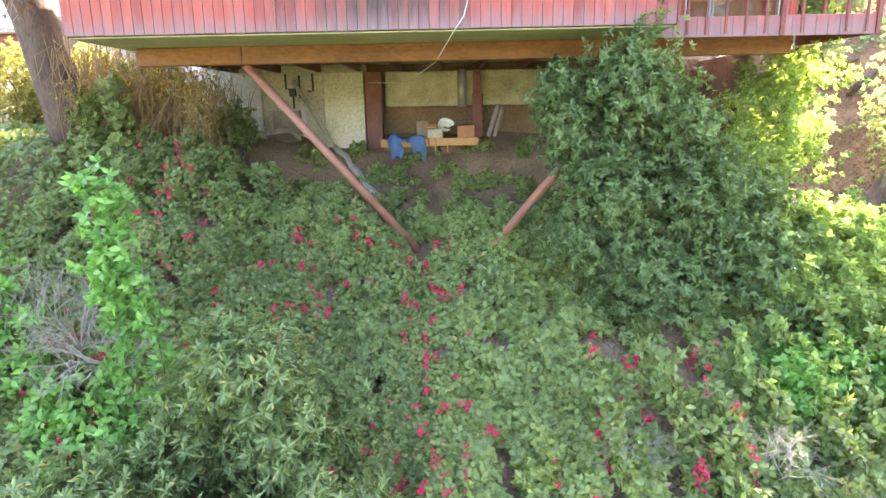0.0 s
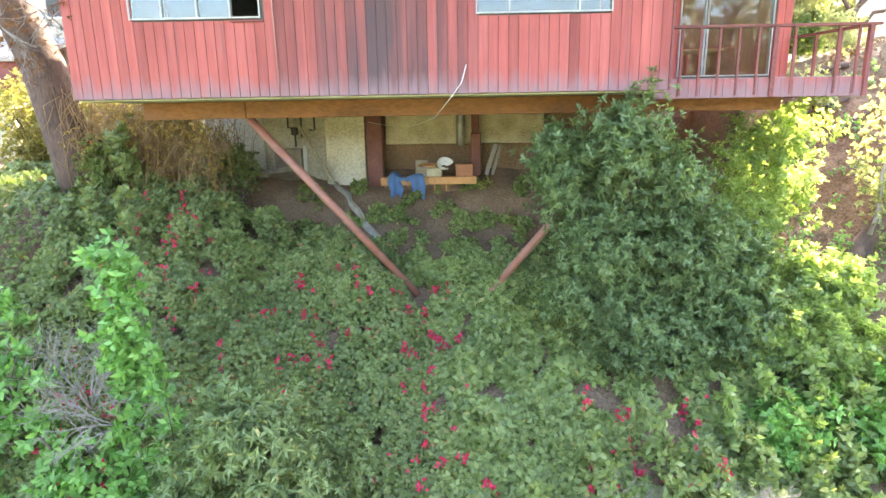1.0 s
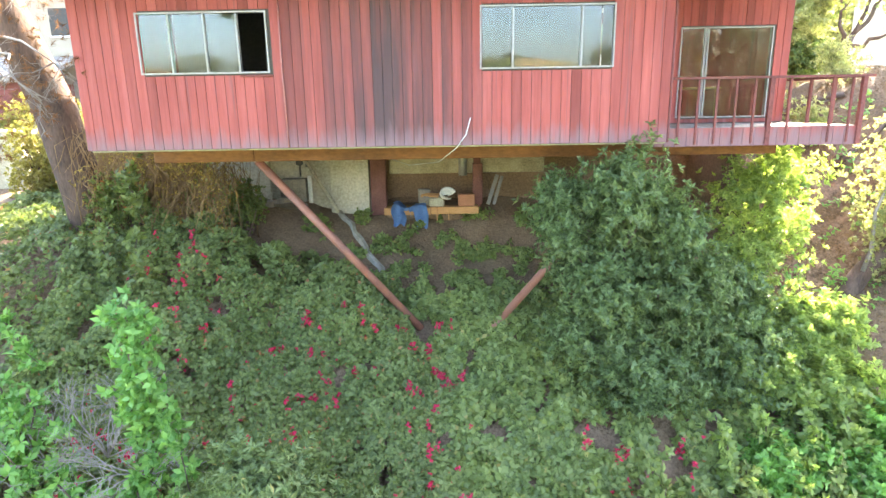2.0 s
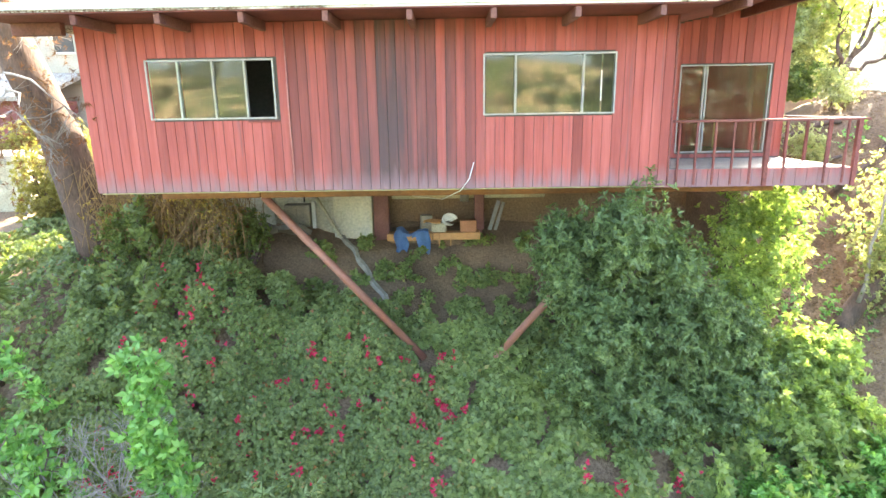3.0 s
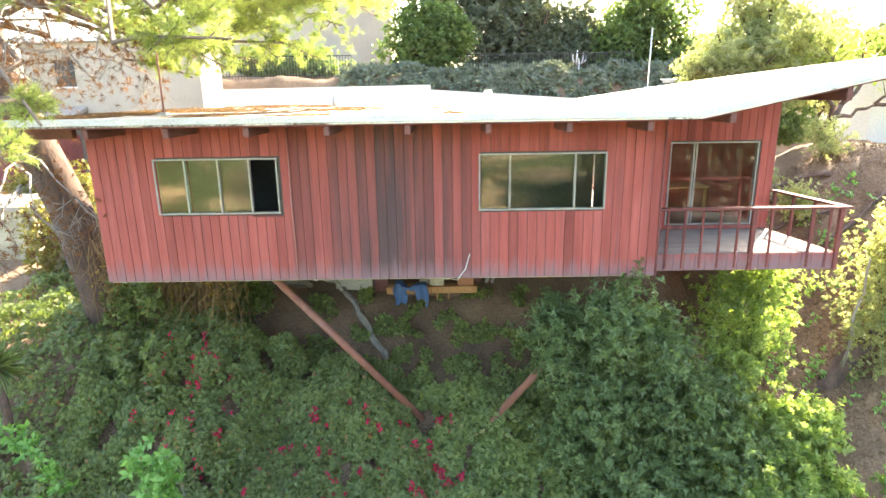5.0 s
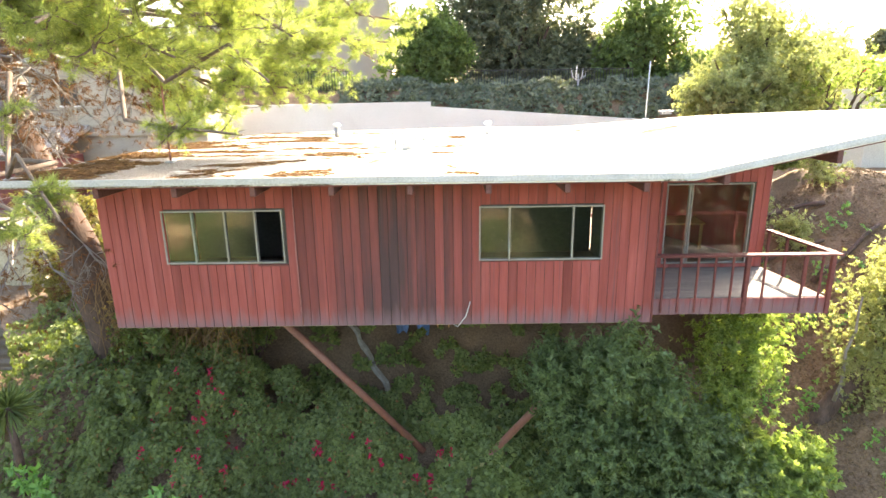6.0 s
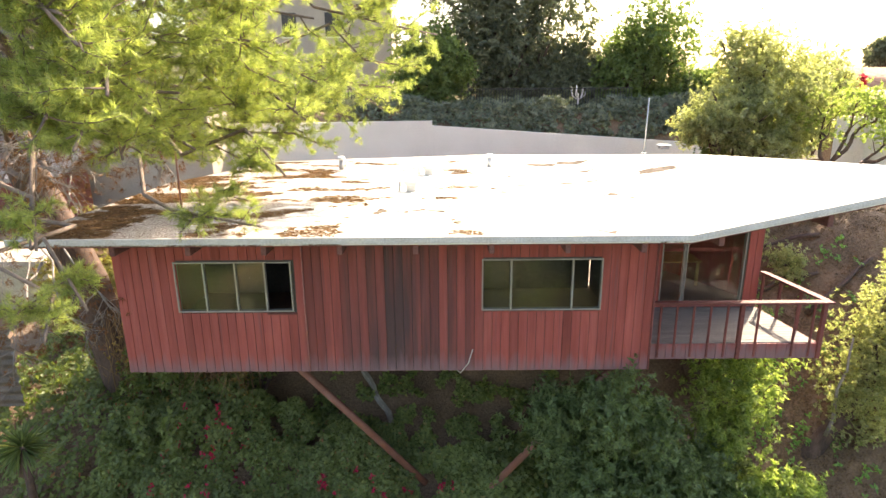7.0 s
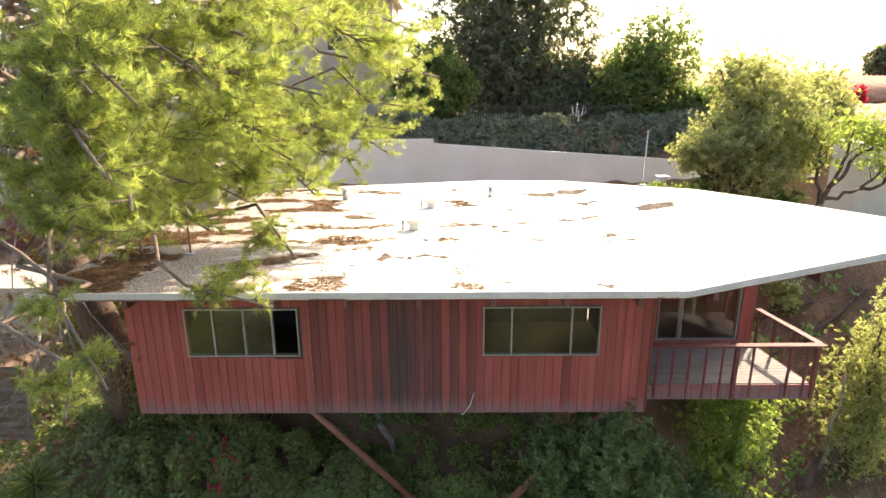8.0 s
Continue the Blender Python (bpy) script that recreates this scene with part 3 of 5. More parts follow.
def blob_points(n, centre, radius, rough=0.35, shell=0.5, lobes=11):
    """Uneven points over many overlapping lobes inside an ellipsoid; and the outward direction."""
    centre, radius = np.array(centre), np.array(radius)
    c = unit(rng.normal(size=(lobes, 3))) * rng.uniform(0.35, 0.72, (lobes, 1))
    c[0] = 0
    size = rng.uniform(0.26, 0.26 + rough, lobes)
    size[0] = 0.6
    i = rng.choice(lobes, n, p=size ** 2 / np.sum(size ** 2))
    d = unit(rng.normal(size=(n, 3)))
    k = 1 + rough * np.array([noise.noise(Vector(v) * 2.3 + Vector(c[j]) * 9) for v, j in zip(d, i)])
    keep = np.array([noise.noise(Vector(v) * 3.9 + Vector(c[j]) * 7) for v, j in zip(d, i)]) > -0.3
    r = k * (shell + (1 - shell) * rng.random(n) ** 0.5)
    p = centre + (c[i] + d * (r * size[i])[:, None]) * radius
    out = unit((p - centre) / radius * 0.7 + d * 0.6)
    return p[keep], out[keep]


def bush(name, label, category, centre, radius, base, mat, shoots, per, length, width, droop=0.2, stems=6, rough=0.35, bark=BARK, trunk_r=0.06, lobes=14):
    b = thing(name, label, category)
    p, d = blob_points(shoots, centre, radius, rough, lobes=lobes)
    bm = bmesh.new()
    for i in range(stems):
        q = p[rng.integers(len(p))]
        mid = Vector(base).lerp(Vector(q), 0.6)
        limb(bm, Vector(base) + Vector((random.uniform(-.2, .2), random.uniform(-.2, .2), -0.15)), mid, trunk_r, trunk_r * 0.6)
        limb(bm, mid, q, trunk_r * 0.6, trunk_r * 0.15)
        for _ in range(3):
            limb(bm, mid, p[rng.integers(len(p))], trunk_r * 0.4, trunk_r * 0.1)
    part("trunk", bm, bark, b)
    ax = d + np.array([0, 0, 0.5]) + rng.normal(size=d.shape) * 0.5
    q, dd, nn, ll = rosettes(p, ax, per, length)
    dd = dd + np.array([0, 0, -droop])
    leaves("crown", q, dd, nn, ll, ll * width / length * rng.uniform(0.8, 1.2, len(ll)), mat, b)
    return b


def shoot_bush(name, label, category, lobes, base, mat, per, length, width, reach=0.4, trunk_r=0.05, steps=3, bark=BARK):
    """An open bush: shoots that stand out from uneven lobes, with rosettes along each; lobes: centre, radius, count."""
    b = thing(name, label, category)
    bm = bmesh.new()
    allp, alld = [], []
    for centre, radius, n in lobes:
        p, d = blob_points(n, centre, radius, 0.4, 0.55, 9)
        mid = Vector(base).lerp(Vector(centre), 0.75)
        limb(bm, Vector(base) + Vector((random.uniform(-.15, .15), random.uniform(-.15, .15), -0.15)), mid, trunk_r, trunk_r * 0.6, 0, 5, 0.3)
        for _ in range(6):
            limb(bm, mid, p[rng.integers(len(p))], trunk_r * 0.5, trunk_r * 0.12, 0, 5, 0.3)
        out = unit(d + np.array([0, -0.1, 0.55]) + rng.normal(size=d.shape) * 0.35)
        far = rng.uniform(0.25, 1.0, len(p)) ** 2 * reach
        for k in range(steps):
            allp.append(p + out * (far * k / max(1, steps - 1))[:, None] + rng.normal(size=p.shape) * 0.03)
            alld.append(out)
    part("trunk", bm, bark, b)
    p, d = np.concatenate(allp), np.concatenate(alld)
    q, dd, nn, ll = rosettes(p, d + rng.normal(size=d.shape) * 0.2, per, length, 1.0, 0.4)
    leaves("crown", q, dd + np.array([0, 0, -0.12]), nn, ll, ll * width / length * rng.uniform(0.8, 1.2, len(ll)), mat, b)
    return b


# ---- ground cover on the slope ----
def carpet(name, label, n, x0, x1, y0, y1, mask, mat, length, width, height, per=5):
    x, y = rng.uniform(x0, x1, n), rng.uniform(y0, y1, n)
    k = np.array([noise.noise(Vector((a * 0.55, b * 0.55, 3.0))) for a, b in zip(x, y)])
    k2 = np.array([noise.noise(Vector((a * 1.7, b * 1.7, 9.0))) for a, b in zip(x, y)])
    keep = mask(x, y, k, k2) & (np.hypot(x + 4.85, y - 2.2) > 0.38)
    x, y, k, k2 = x[keep], y[keep], k[keep], k2[keep]
    z = ground_z(x, y) + height * (0.75 + 0.9 * k + 0.55 * k2) * (1 - 0.5 * rng.random(len(x)) ** 2) + 0.03
    p = np.stack([x, y, z], 1)
    ax = np.array([0, -0.6, 0.7]) + rng.normal(size=p.shape) * 0.33
    q, d, nn, ll = rosettes(p, ax, per, length, 1.15, 0.75)
    d = d + np.array([0, 0, -0.2])
    ob = leaves(name, q, d, nn, ll, ll * width / length, mat, fold=0.12)
    return tagged(ob, label, "ground cover", kind="stuff")


def clusters(x, y, f, seed):
    return np.array([noise.noise(Vector((a * f, b * f, seed))) for a, b in zip(x, y)])


# bare soil scar under the floor and thin growth there
carpet("ground_cover", "dense green broad-leaved creeper over the slope", 43000, -7.5, 6.5, -6.5, 3.0,
       lambda x, y, k, k2: (k2 > np.where((x > -1.6) & (y < 0.3), -0.08, -0.42)) & ~((x < -5.2) & (y > -2.5) & (k < 0.3)) & ~((x > 4.6 - 0.25 * y) & (y > -3)), L_IVY, 0.165, 0.105, 0.55, 6)
carpet("ground_cover", "sparse creeper on the bare soil below the floor", 8500, -8.5, 2, 2.2, 6.2,
       lambda x, y, k, k2: k2 + 0.12 * (4 - y) > 0.0, L_IVY, 0.14, 0.085, 0.25)
carpet("bougainvillea", "bougainvillea foliage sprawling down the bank", 32000, -13.0, -4.2, -4, 3.6,
       lambda x, y, k, k2: (k2 > -0.4) & (x + 0.35 * y < -4.4), L_BOUG, 0.12, 0.075, 0.8)
carpet("bougainvillea_bracts", "magenta bougainvillea bracts in scattered clusters", 20000, -11.5, -3.8, -3.5, 2.2,
       lambda x, y, k, k2: (clusters(x, y, 4.4, 21.0) > 0.4) & (clusters(x, y, 0.6, 2.0) > -0.25), L_FLOWER, 0.07, 0.055, 1.08, 3)
carpet("bougainvillea_bracts", "magenta bougainvillea bracts low on the slope", 9000, -5.5, 2.0, -5, -0.6,
       lambda x, y, k, k2: (clusters(x, y, 3.0, 33.0) > 0.42) & (clusters(x, y, 0.7, 4.0) > 0), L_FLOWER, 0.075, 0.06, 0.85, 4)
carpet("bougainvillea_bracts", "magenta bougainvillea bracts among the dead twigs", 2600, -1.5, 0.9, -3.0, -0.6,
       lambda x, y, k, k2: (clusters(x, y, 3.8, 12.0) > 0.43), L_FLOWER, 0.07, 0.055, 0.95, 4)
carpet("vine", "vines and weeds on the bank beside the pine", 15000, -20, -11.0, -6, 9,
       lambda x, y, k, k2: (k2 > -0.32) & ((x > -17) | (y < 3)), L_BOUG, 0.15, 0.09, 0.6)

# shrubs
PITTO = "grey-green pittosporum shrub on the slope"
shoot_bush("shrub", PITTO, "shrub", [((-7.4, -3.1, -5.3), (1.1, 1.0, 1.0), 420), ((-6.7, -3.0, -6.3), (1.1, 1.0, 0.9), 380), ((-8.2, -3.2, -6.3), (1.0, 0.9, 0.9), 340)], (-7.3, -2.9, -7.6), L_SHRUB, 10, 0.17, 0.042, 0.35, 0.05)
shoot_bush("shrub", PITTO, "shrub", [((-9.2, -4.0, -6.8), (1.3, 1.0, 0.8), 420), ((-10.3, -4.0, -7.3), (1.2, 1.0, 0.8), 340)], (-9.6, -4.0, -8.4), L_SHRUB, 10, 0.17, 0.045, 0.35, 0.05)
shoot_bush("shrub", PITTO, "shrub", [((-5.8, -4.1, -7.2), (1.1, 0.9, 0.8), 380), ((-7.2, -4.4, -7.5), (1.1, 0.9, 0.7), 320)], (-6.3, -4.2, -9.0), L_SHRUB, 10, 0.16, 0.042, 0.35, 0.05)
shoot_bush("bush", "tall dusky green bush beside the strut", "bush",
           [((-0.75, 0.1, -1.05), (0.85, 0.7, 1.1), 520), ((-1.75, 0.3, -1.5), (0.8, 0.6, 0.95), 420), ((0.35, 0.4, -1.9), (0.95, 0.8, 1.2), 520),
            ((-0.8, 0.5, -2.7), (1.3, 0.9, 1.2), 700), ((0.7, 0.5, -3.6), (1.3, 0.9, 1.4), 760), ((-0.9, 0.5, -4.0), (1.2, 0.8, 1.0), 520), ((0.2, 0.3, -5.0), (1.5, 0.8, 0.9), 480)],
           (-0.1, 1.0, -5.9), L_BUSH, 8, 0.15, 0.046, 0.5)
shoot_bush("bush", "dusky green bush low on the slope", "bush",
           [((1.9, 0.9, -3.6), (0.9, 0.8, 1.3), 500), ((2.2, 0.5, -4.8), (1.1, 0.9, 1.0), 500)], (1.9, 1.0, -5.9), L_BUSH, 8, 0.14, 0.05, 0.45, 0.04)
shoot_bush("bush", "bush below the balcony with sunlight put into its yellow-green leaf colour", "bush",
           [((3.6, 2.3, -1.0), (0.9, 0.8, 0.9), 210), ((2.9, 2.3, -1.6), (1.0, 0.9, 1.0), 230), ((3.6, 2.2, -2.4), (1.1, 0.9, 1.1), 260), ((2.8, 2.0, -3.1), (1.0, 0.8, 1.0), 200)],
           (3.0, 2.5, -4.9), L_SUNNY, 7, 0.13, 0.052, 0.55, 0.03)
shoot_bush("bush", "creeper heaped on the slope with full sun put into its yellow-green leaf colour", "bush",
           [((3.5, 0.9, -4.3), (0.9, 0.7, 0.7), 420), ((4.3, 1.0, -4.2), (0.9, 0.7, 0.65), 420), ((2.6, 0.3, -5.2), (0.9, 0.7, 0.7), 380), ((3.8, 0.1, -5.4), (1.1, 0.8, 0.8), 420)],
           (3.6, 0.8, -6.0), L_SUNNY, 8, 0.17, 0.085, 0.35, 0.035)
shoot_bush("bush", "loose green creeper heaped on the slope", "bush",
           [((5.2, -0.6, -5.9), (1.2, 0.9, 0.8), 420), ((4.3, -1.2, -6.5), (1.2, 0.9, 0.7), 380), ((2.6, -1.0, -6.4), (1.1, 0.8, 0.7), 380)],
           (4.6, -0.9, -7.4), L_VINE, 8, 0.16, 0.08, 0.35, 0.03)
shoot_bush("tree", "spreading grey-leaved tree behind the roof", "tree",
           [((6.9, 11.7, 5.1), (1.8, 1.5, 1.6), 720), ((8.4, 12.3, 5.9), (2.0, 1.6, 1.8), 780), ((9.6, 12.4, 4.9), (1.6, 1.4, 1.7), 600), ((7.3, 11.8, 7.0), (1.4, 1.2, 1.3), 380),
            ((8.0, 11.9, 3.8), (2.1, 1.4, 1.2), 640), ((5.8, 11.4, 4.2), (1.2, 1.0, 0.8), 460)],
           (7.9, 12.2, 0.2), L_OLIVE, 7, 0.16, 0.06, 0.75, 0.16)


def build_balcony_tree():
    """A leaning trunk low on the bank, a bare pale branch, and a loose crown beside the rail."""
    tree = thing("tree", "leaning grey-leaved tree beside the balcony", "tree")
    bm = bmesh.new()
    tube(bm, [(5.5, 2.7, -5.4), (5.7, 2.7, -4.2), (6.3, 2.8, -3.3), (7.2, 3.0, -2.5), (7.5, 3.1, -1.2), (7.4, 3.1, 0.2)], [0.3, 0.26, 0.22, 0.17, 0.1, 0.04], 12)
    for q in ((7.9, 2.6, 1.2), (6.9, 2.5, 0.9), (8.3, 3.3, 0.2), (6.6, 3.0, -0.6), (7.6, 2.2, -1.6)):
        limb(bm, (7.3, 3.05, -1.8), q, 0.08, 0.02)
    part("trunk", bm, BARK, tree)
    bm = bmesh.new()
    limb(bm, (6.05, 2.6, -3.4), (6.15, 2.4, -0.4), 0.06, 0.025, 0, 6, 0.2)
    part("dead_branch", bm, TWIG, tree, "bare bleached branch")
    p, d = blob_points(2700, (7.4, 2.9, -0.5), (1.65, 1.3, 2.8), 0.45)
    p2, d2 = blob_points(1000, (7.2, 2.7, -2.5), (1.2, 1.0, 1.6), 0.45)
    p, d = np.concatenate([p, p2]), np.concatenate([d, d2])
    q, dd, nn, ll = rosettes(p, d + np.array([0, 0, 0.4]) + rng.normal(size=d.shape) * 0.5, 8, 0.11)
    leaves("crown", q, dd, nn, ll, ll * 0.45, L_OLIVE, tree)


build_balcony_tree()


def twigs(bm, p, d, length, r, depth):
    """A forking dead twig."""
    q = p + d * length
    tube(bm, [p, p.lerp(q, 0.5) + Vector((random.uniform(-.04, .04), random.uniform(-.04, .04), random.uniform(-.04, .04))) * length, q], [r, r * 0.85, r * 0.65], 4)
    if depth:
        for _ in range(random.choice((2, 3))):
            e = (d + Vector((random.gauss(0, .5), random.gauss(0, .5), random.gauss(0, .5)))).normalized()
            twigs(bm, p.lerp(q, random.uniform(0.5, 1)), e, length * random.uniform(0.6, 0.85), r * 0.62, depth - 1)


def build_dead_shrub(base, n, size):
    b = thing("dead_shrub", "leafless grey shrub of fine dry twigs", "shrub", "dead shrubs")
    bm = bmesh.new()
    for _ in range(n):
        d = Vector((random.gauss(0, .7), random.gauss(-.3, .5), random.uniform(0.3, 1))).normalized()
        twigs(bm, Vector(base), d, size, 0.014, 4)
    part("crown", bm, TWIG, b)


build_dead_shrub((-10.3, -2.3, -5.2), 9, 0.75)
build_dead_shrub((-11.3, -2.4, -5.3), 8, 0.7)
build_dead_shrub((-9.7, -2.5, -5.4), 6, 0.6)
build_dead_shrub((-1.2, -2.1, -7.3), 5, 0.45)
build_dead_shrub((1.1, -2.7, -7.5), 7, 0.5)
build_dead_shrub((2.7, -3.4, -7.8), 7, 0.5)


def garland(label, a, b, spread, n, mat=None):
    """A vine hanging in a long loose rope of leaf rosettes."""
    v = thing("vine", label, "vine", "hanging vines")
    bm = bmesh.new()
    line = limb(bm, a, b, 0.016, 0.008, 0.1, 8, 0.35)
    part("stem", bm, BARK, v)
    t = rng.random(n) * (len(line) - 1.001)
    i = t.astype(int)
    pts = np.array([tuple(line[j].lerp(line[j + 1], f)) for j, f in zip(i, t - i)])
    pts = pts + rng.normal(size=pts.shape) * spread * rng.uniform(0.4, 1.2, (n, 1))
    q, d, nn, ll = rosettes(pts, rng.normal(size=pts.shape) * 0.4 + np.array([0, -0.6, 0.6]), 8, 0.18, 1.1, 0.5)
    leaves("foliage", q, d, nn, ll, ll * 0.52, mat or L_VINE, v, 0.15)


TRAIL = "green creeper trailing down the slope"
for gx, gy in ((-1.6, -1.6), (-0.4, -1.2), (0.6, -1.9), (1.5, -1.4), (2.4, -2.0), (3.2, -1.2), (-2.6, -2.2), (4.2, -1.8), (0.2, -3.0), (1.9, -3.2)):
    gb = (gx + random.uniform(-.3, .3), gy - 1.3)
    garland(TRAIL, (gx, gy, float(ground_z(gx, gy)) + 1.05), (*gb, float(ground_z(*gb)) + 0.75), 0.15, 75, L_IVY)
# Same creeper in the lighter leaf colour that stands in for sun.
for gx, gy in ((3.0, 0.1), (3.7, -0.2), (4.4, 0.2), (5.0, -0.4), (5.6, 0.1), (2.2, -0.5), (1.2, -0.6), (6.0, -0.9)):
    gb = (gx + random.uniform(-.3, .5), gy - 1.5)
    garland("creeper hanging down the bank with sunlight put into its leaf colour", (gx, gy, float(ground_z(gx, gy)) + 1.15), (*gb, float(ground_z(*gb)) + 0.75), 0.14, 70, L_SUNNY)
BRIGHT = "bright green vine trailing over dead twigs"
garland(BRIGHT, (-9.3, -2.5, -2.6), (-9.5, -2.7, -4.7), 0.16, 70)
garland(BRIGHT, (-9.6, -2.6, -3.7), (-9.0, -2.8, -6.2), 0.16, 80)
garland(BRIGHT, (-9.2, -2.5, -3.9), (-8.6, -2.9, -5.6), 0.14, 55)
garland(BRIGHT, (-11.6, -2.2, -4.0), (-10.6, -3.0, -6.2), 0.2, 80)
garland(BRIGHT, (-10.9, -2.8, -5.4), (-8.9, -3.3, -7.0), 0.2, 90)
garland(BRIGHT, (-12.4, -1.8, -3.9), (-11.4, -2.8, -5.6), 0.2, 80)
garland(BRIGHT, (-9.7, -2.7, -5.4), (-9.0, -3.3, -7.6), 0.2, 110)
garland(BRIGHT, (-10.9, -2.9, -6.0), (-10.2, -3.6, -8.0), 0.22, 110)
garland(BRIGHT, (-9.4, -2.6, -2.3), (-9.1, -2.8, -4.0), 0.17, 80)
garland(BRIGHT, (-12.3, -2.5, -5.2), (-11.4, -3.4, -7.2), 0.22, 100)
garland(BRIGHT, (-13.6, -0.6, -2.9), (-11.9, -1.4, -3.8), 0.12, 45)
garland(BRIGHT, (-12.2, 1.6, -1.9), (-11.9, 1.2, -3.0), 0.14, 45, L_BOUG)
garland(BRIGHT, (-11.3, 1.4, -1.9), (-11.2, 1.0, -3.0), 0.14, 40, L_BOUG)
garland(BRIGHT, (-12.0, 2.6, -0.6), (-11.6, 2.4, -1.6), 0.16, 40, L_BOUG)


# ---- pine ----
def build_pine(tips):
    pine = thing("pine_tree", "leaning pine with long limbs reaching over the roof", "tree")
    bm = bmesh.new()
    trunk = [(-13.2, 3.5, -3.4), (-13.6, 3.5, -1.2), (-14.0, 3.5, 0.9), (-14.6, 3.4, 2.8), (-15.0, 3.2, 4.4), (-14.8, 2.4, 7.0), (-14.4, 1.8, 10.5), (-14.0, 1.5, 14)]
    tube(bm, trunk, [0.62, 0.52, 0.5, 0.47, 0.42, 0.34, 0.22, 0.1], 14)
    part("trunk", bm, BARK, pine)
    bm = bmesh.new()
    pts, dirs = [], []
    for x, y, z, r in tips:
        h = min(max(z + 1.2, 4.8), 11)
        root = Vector((-14.9 + 0.15 * (h - 5), 2.7, h))
        tip = Vector((x, y, z))
        line = limb(bm, root, tip, 0.085, 0.016, 0.5, 8, 0.32)
        ahead = (tip - root).normalized()
        for _ in range(int(12 + 36 * r)):
            k = random.uniform(4.6, 7.9)
            start = line[int(k)].lerp(line[int(k) + 1], k - int(k))
            if (start - tip).length > 2.2 * r + 0.3:
                start = tip.lerp(start, (2.2 * r + 0.3) / (start - tip).length)
            way = Vector((random.gauss(0, 1), random.gauss(0, 1), random.gauss(0, 0.55))).normalized() + ahead * 0.55
            end = start + way.normalized() * r * random.uniform(0.7, 1.5) + Vector((0, 0, 0.1 * r))
            twig = limb(bm, start, end, 0.014, 0.004, -0.06 * r, 4, 0.3, 4)
            m = max(4, int((end - start).length / 0.042))
            u = rng.uniform(1.0, 3.999, m)
            c = np.array([tuple(twig[int(v)].lerp(twig[int(v) + 1], v - int(v))) for v in u])
            away = unit(rng.normal(size=(m, 3)) + np.array(way.normalized()) * 0.5 + np.array([0, 0, 0.25]))
            pts.append(c + away * rng.uniform(0.0, 0.14, (m, 1)))
            dirs.append(unit(away + np.array(way.normalized()) * 0.7))
    part("limb", bm, PINE_LIMB, pine)
    p, ax = np.concatenate(pts), np.concatenate(dirs)
    q, d, nn, ll = rosettes(p, ax, 23, 0.13, 0.85)
    needles("crown", q, d, ll, 0.008, L_PINE, pine)
    # dead brown sprays on the bare lower limbs
    c = np.array([(-13.5, 2.0, 4.2), (-12.4, 2.0, 4.6), (-11.2, 2.0, 4.7), (-13.4, 2.5, 3.6), (-12.7, 1.0, 4.9), (-11.1, 1.0, 5.0), (-11.3, 3.0, 4.2), (-13.2, 0.0, 1.5), (-12.3, 0.0, 1.3), (-11.9, 0.5, 1.7), (-13.2, -0.5, 0.8)] + [(-12.6, 0.6, 4.2), (-11.8, -0.8, 4.6), (-13.2, 0.2, 5.4), (-11.6, -2.4, 3.6), (-10.9, -1.6, 5.2)])
    p = np.repeat(c, 60, 0) + rng.normal(size=(len(c) * 60, 3)) * 0.5
    q, d, nn, ll = rosettes(p, rng.normal(size=p.shape) + np.array([0, 0, -0.6]), 16, 0.16, 0.9)
    needles("dead_sprays", q, d, ll, 0.011, L_DEAD, pine)
    bm = bmesh.new()
    for e in c:
        limb(bm, (-14.8, 3.0, e[2] + 0.8), e, 0.035, 0.01, 0.2)
        for _ in range(4):
            twigs(bm, Vector(e), Vector((random.gauss(0.3, .6), random.gauss(-.3, .6), random.gauss(-.3, .5))).normalized(), 0.5, 0.015, 3)
    part("dead_branch", bm, TWIG, pine, "bare grey dead limbs")
    return pine


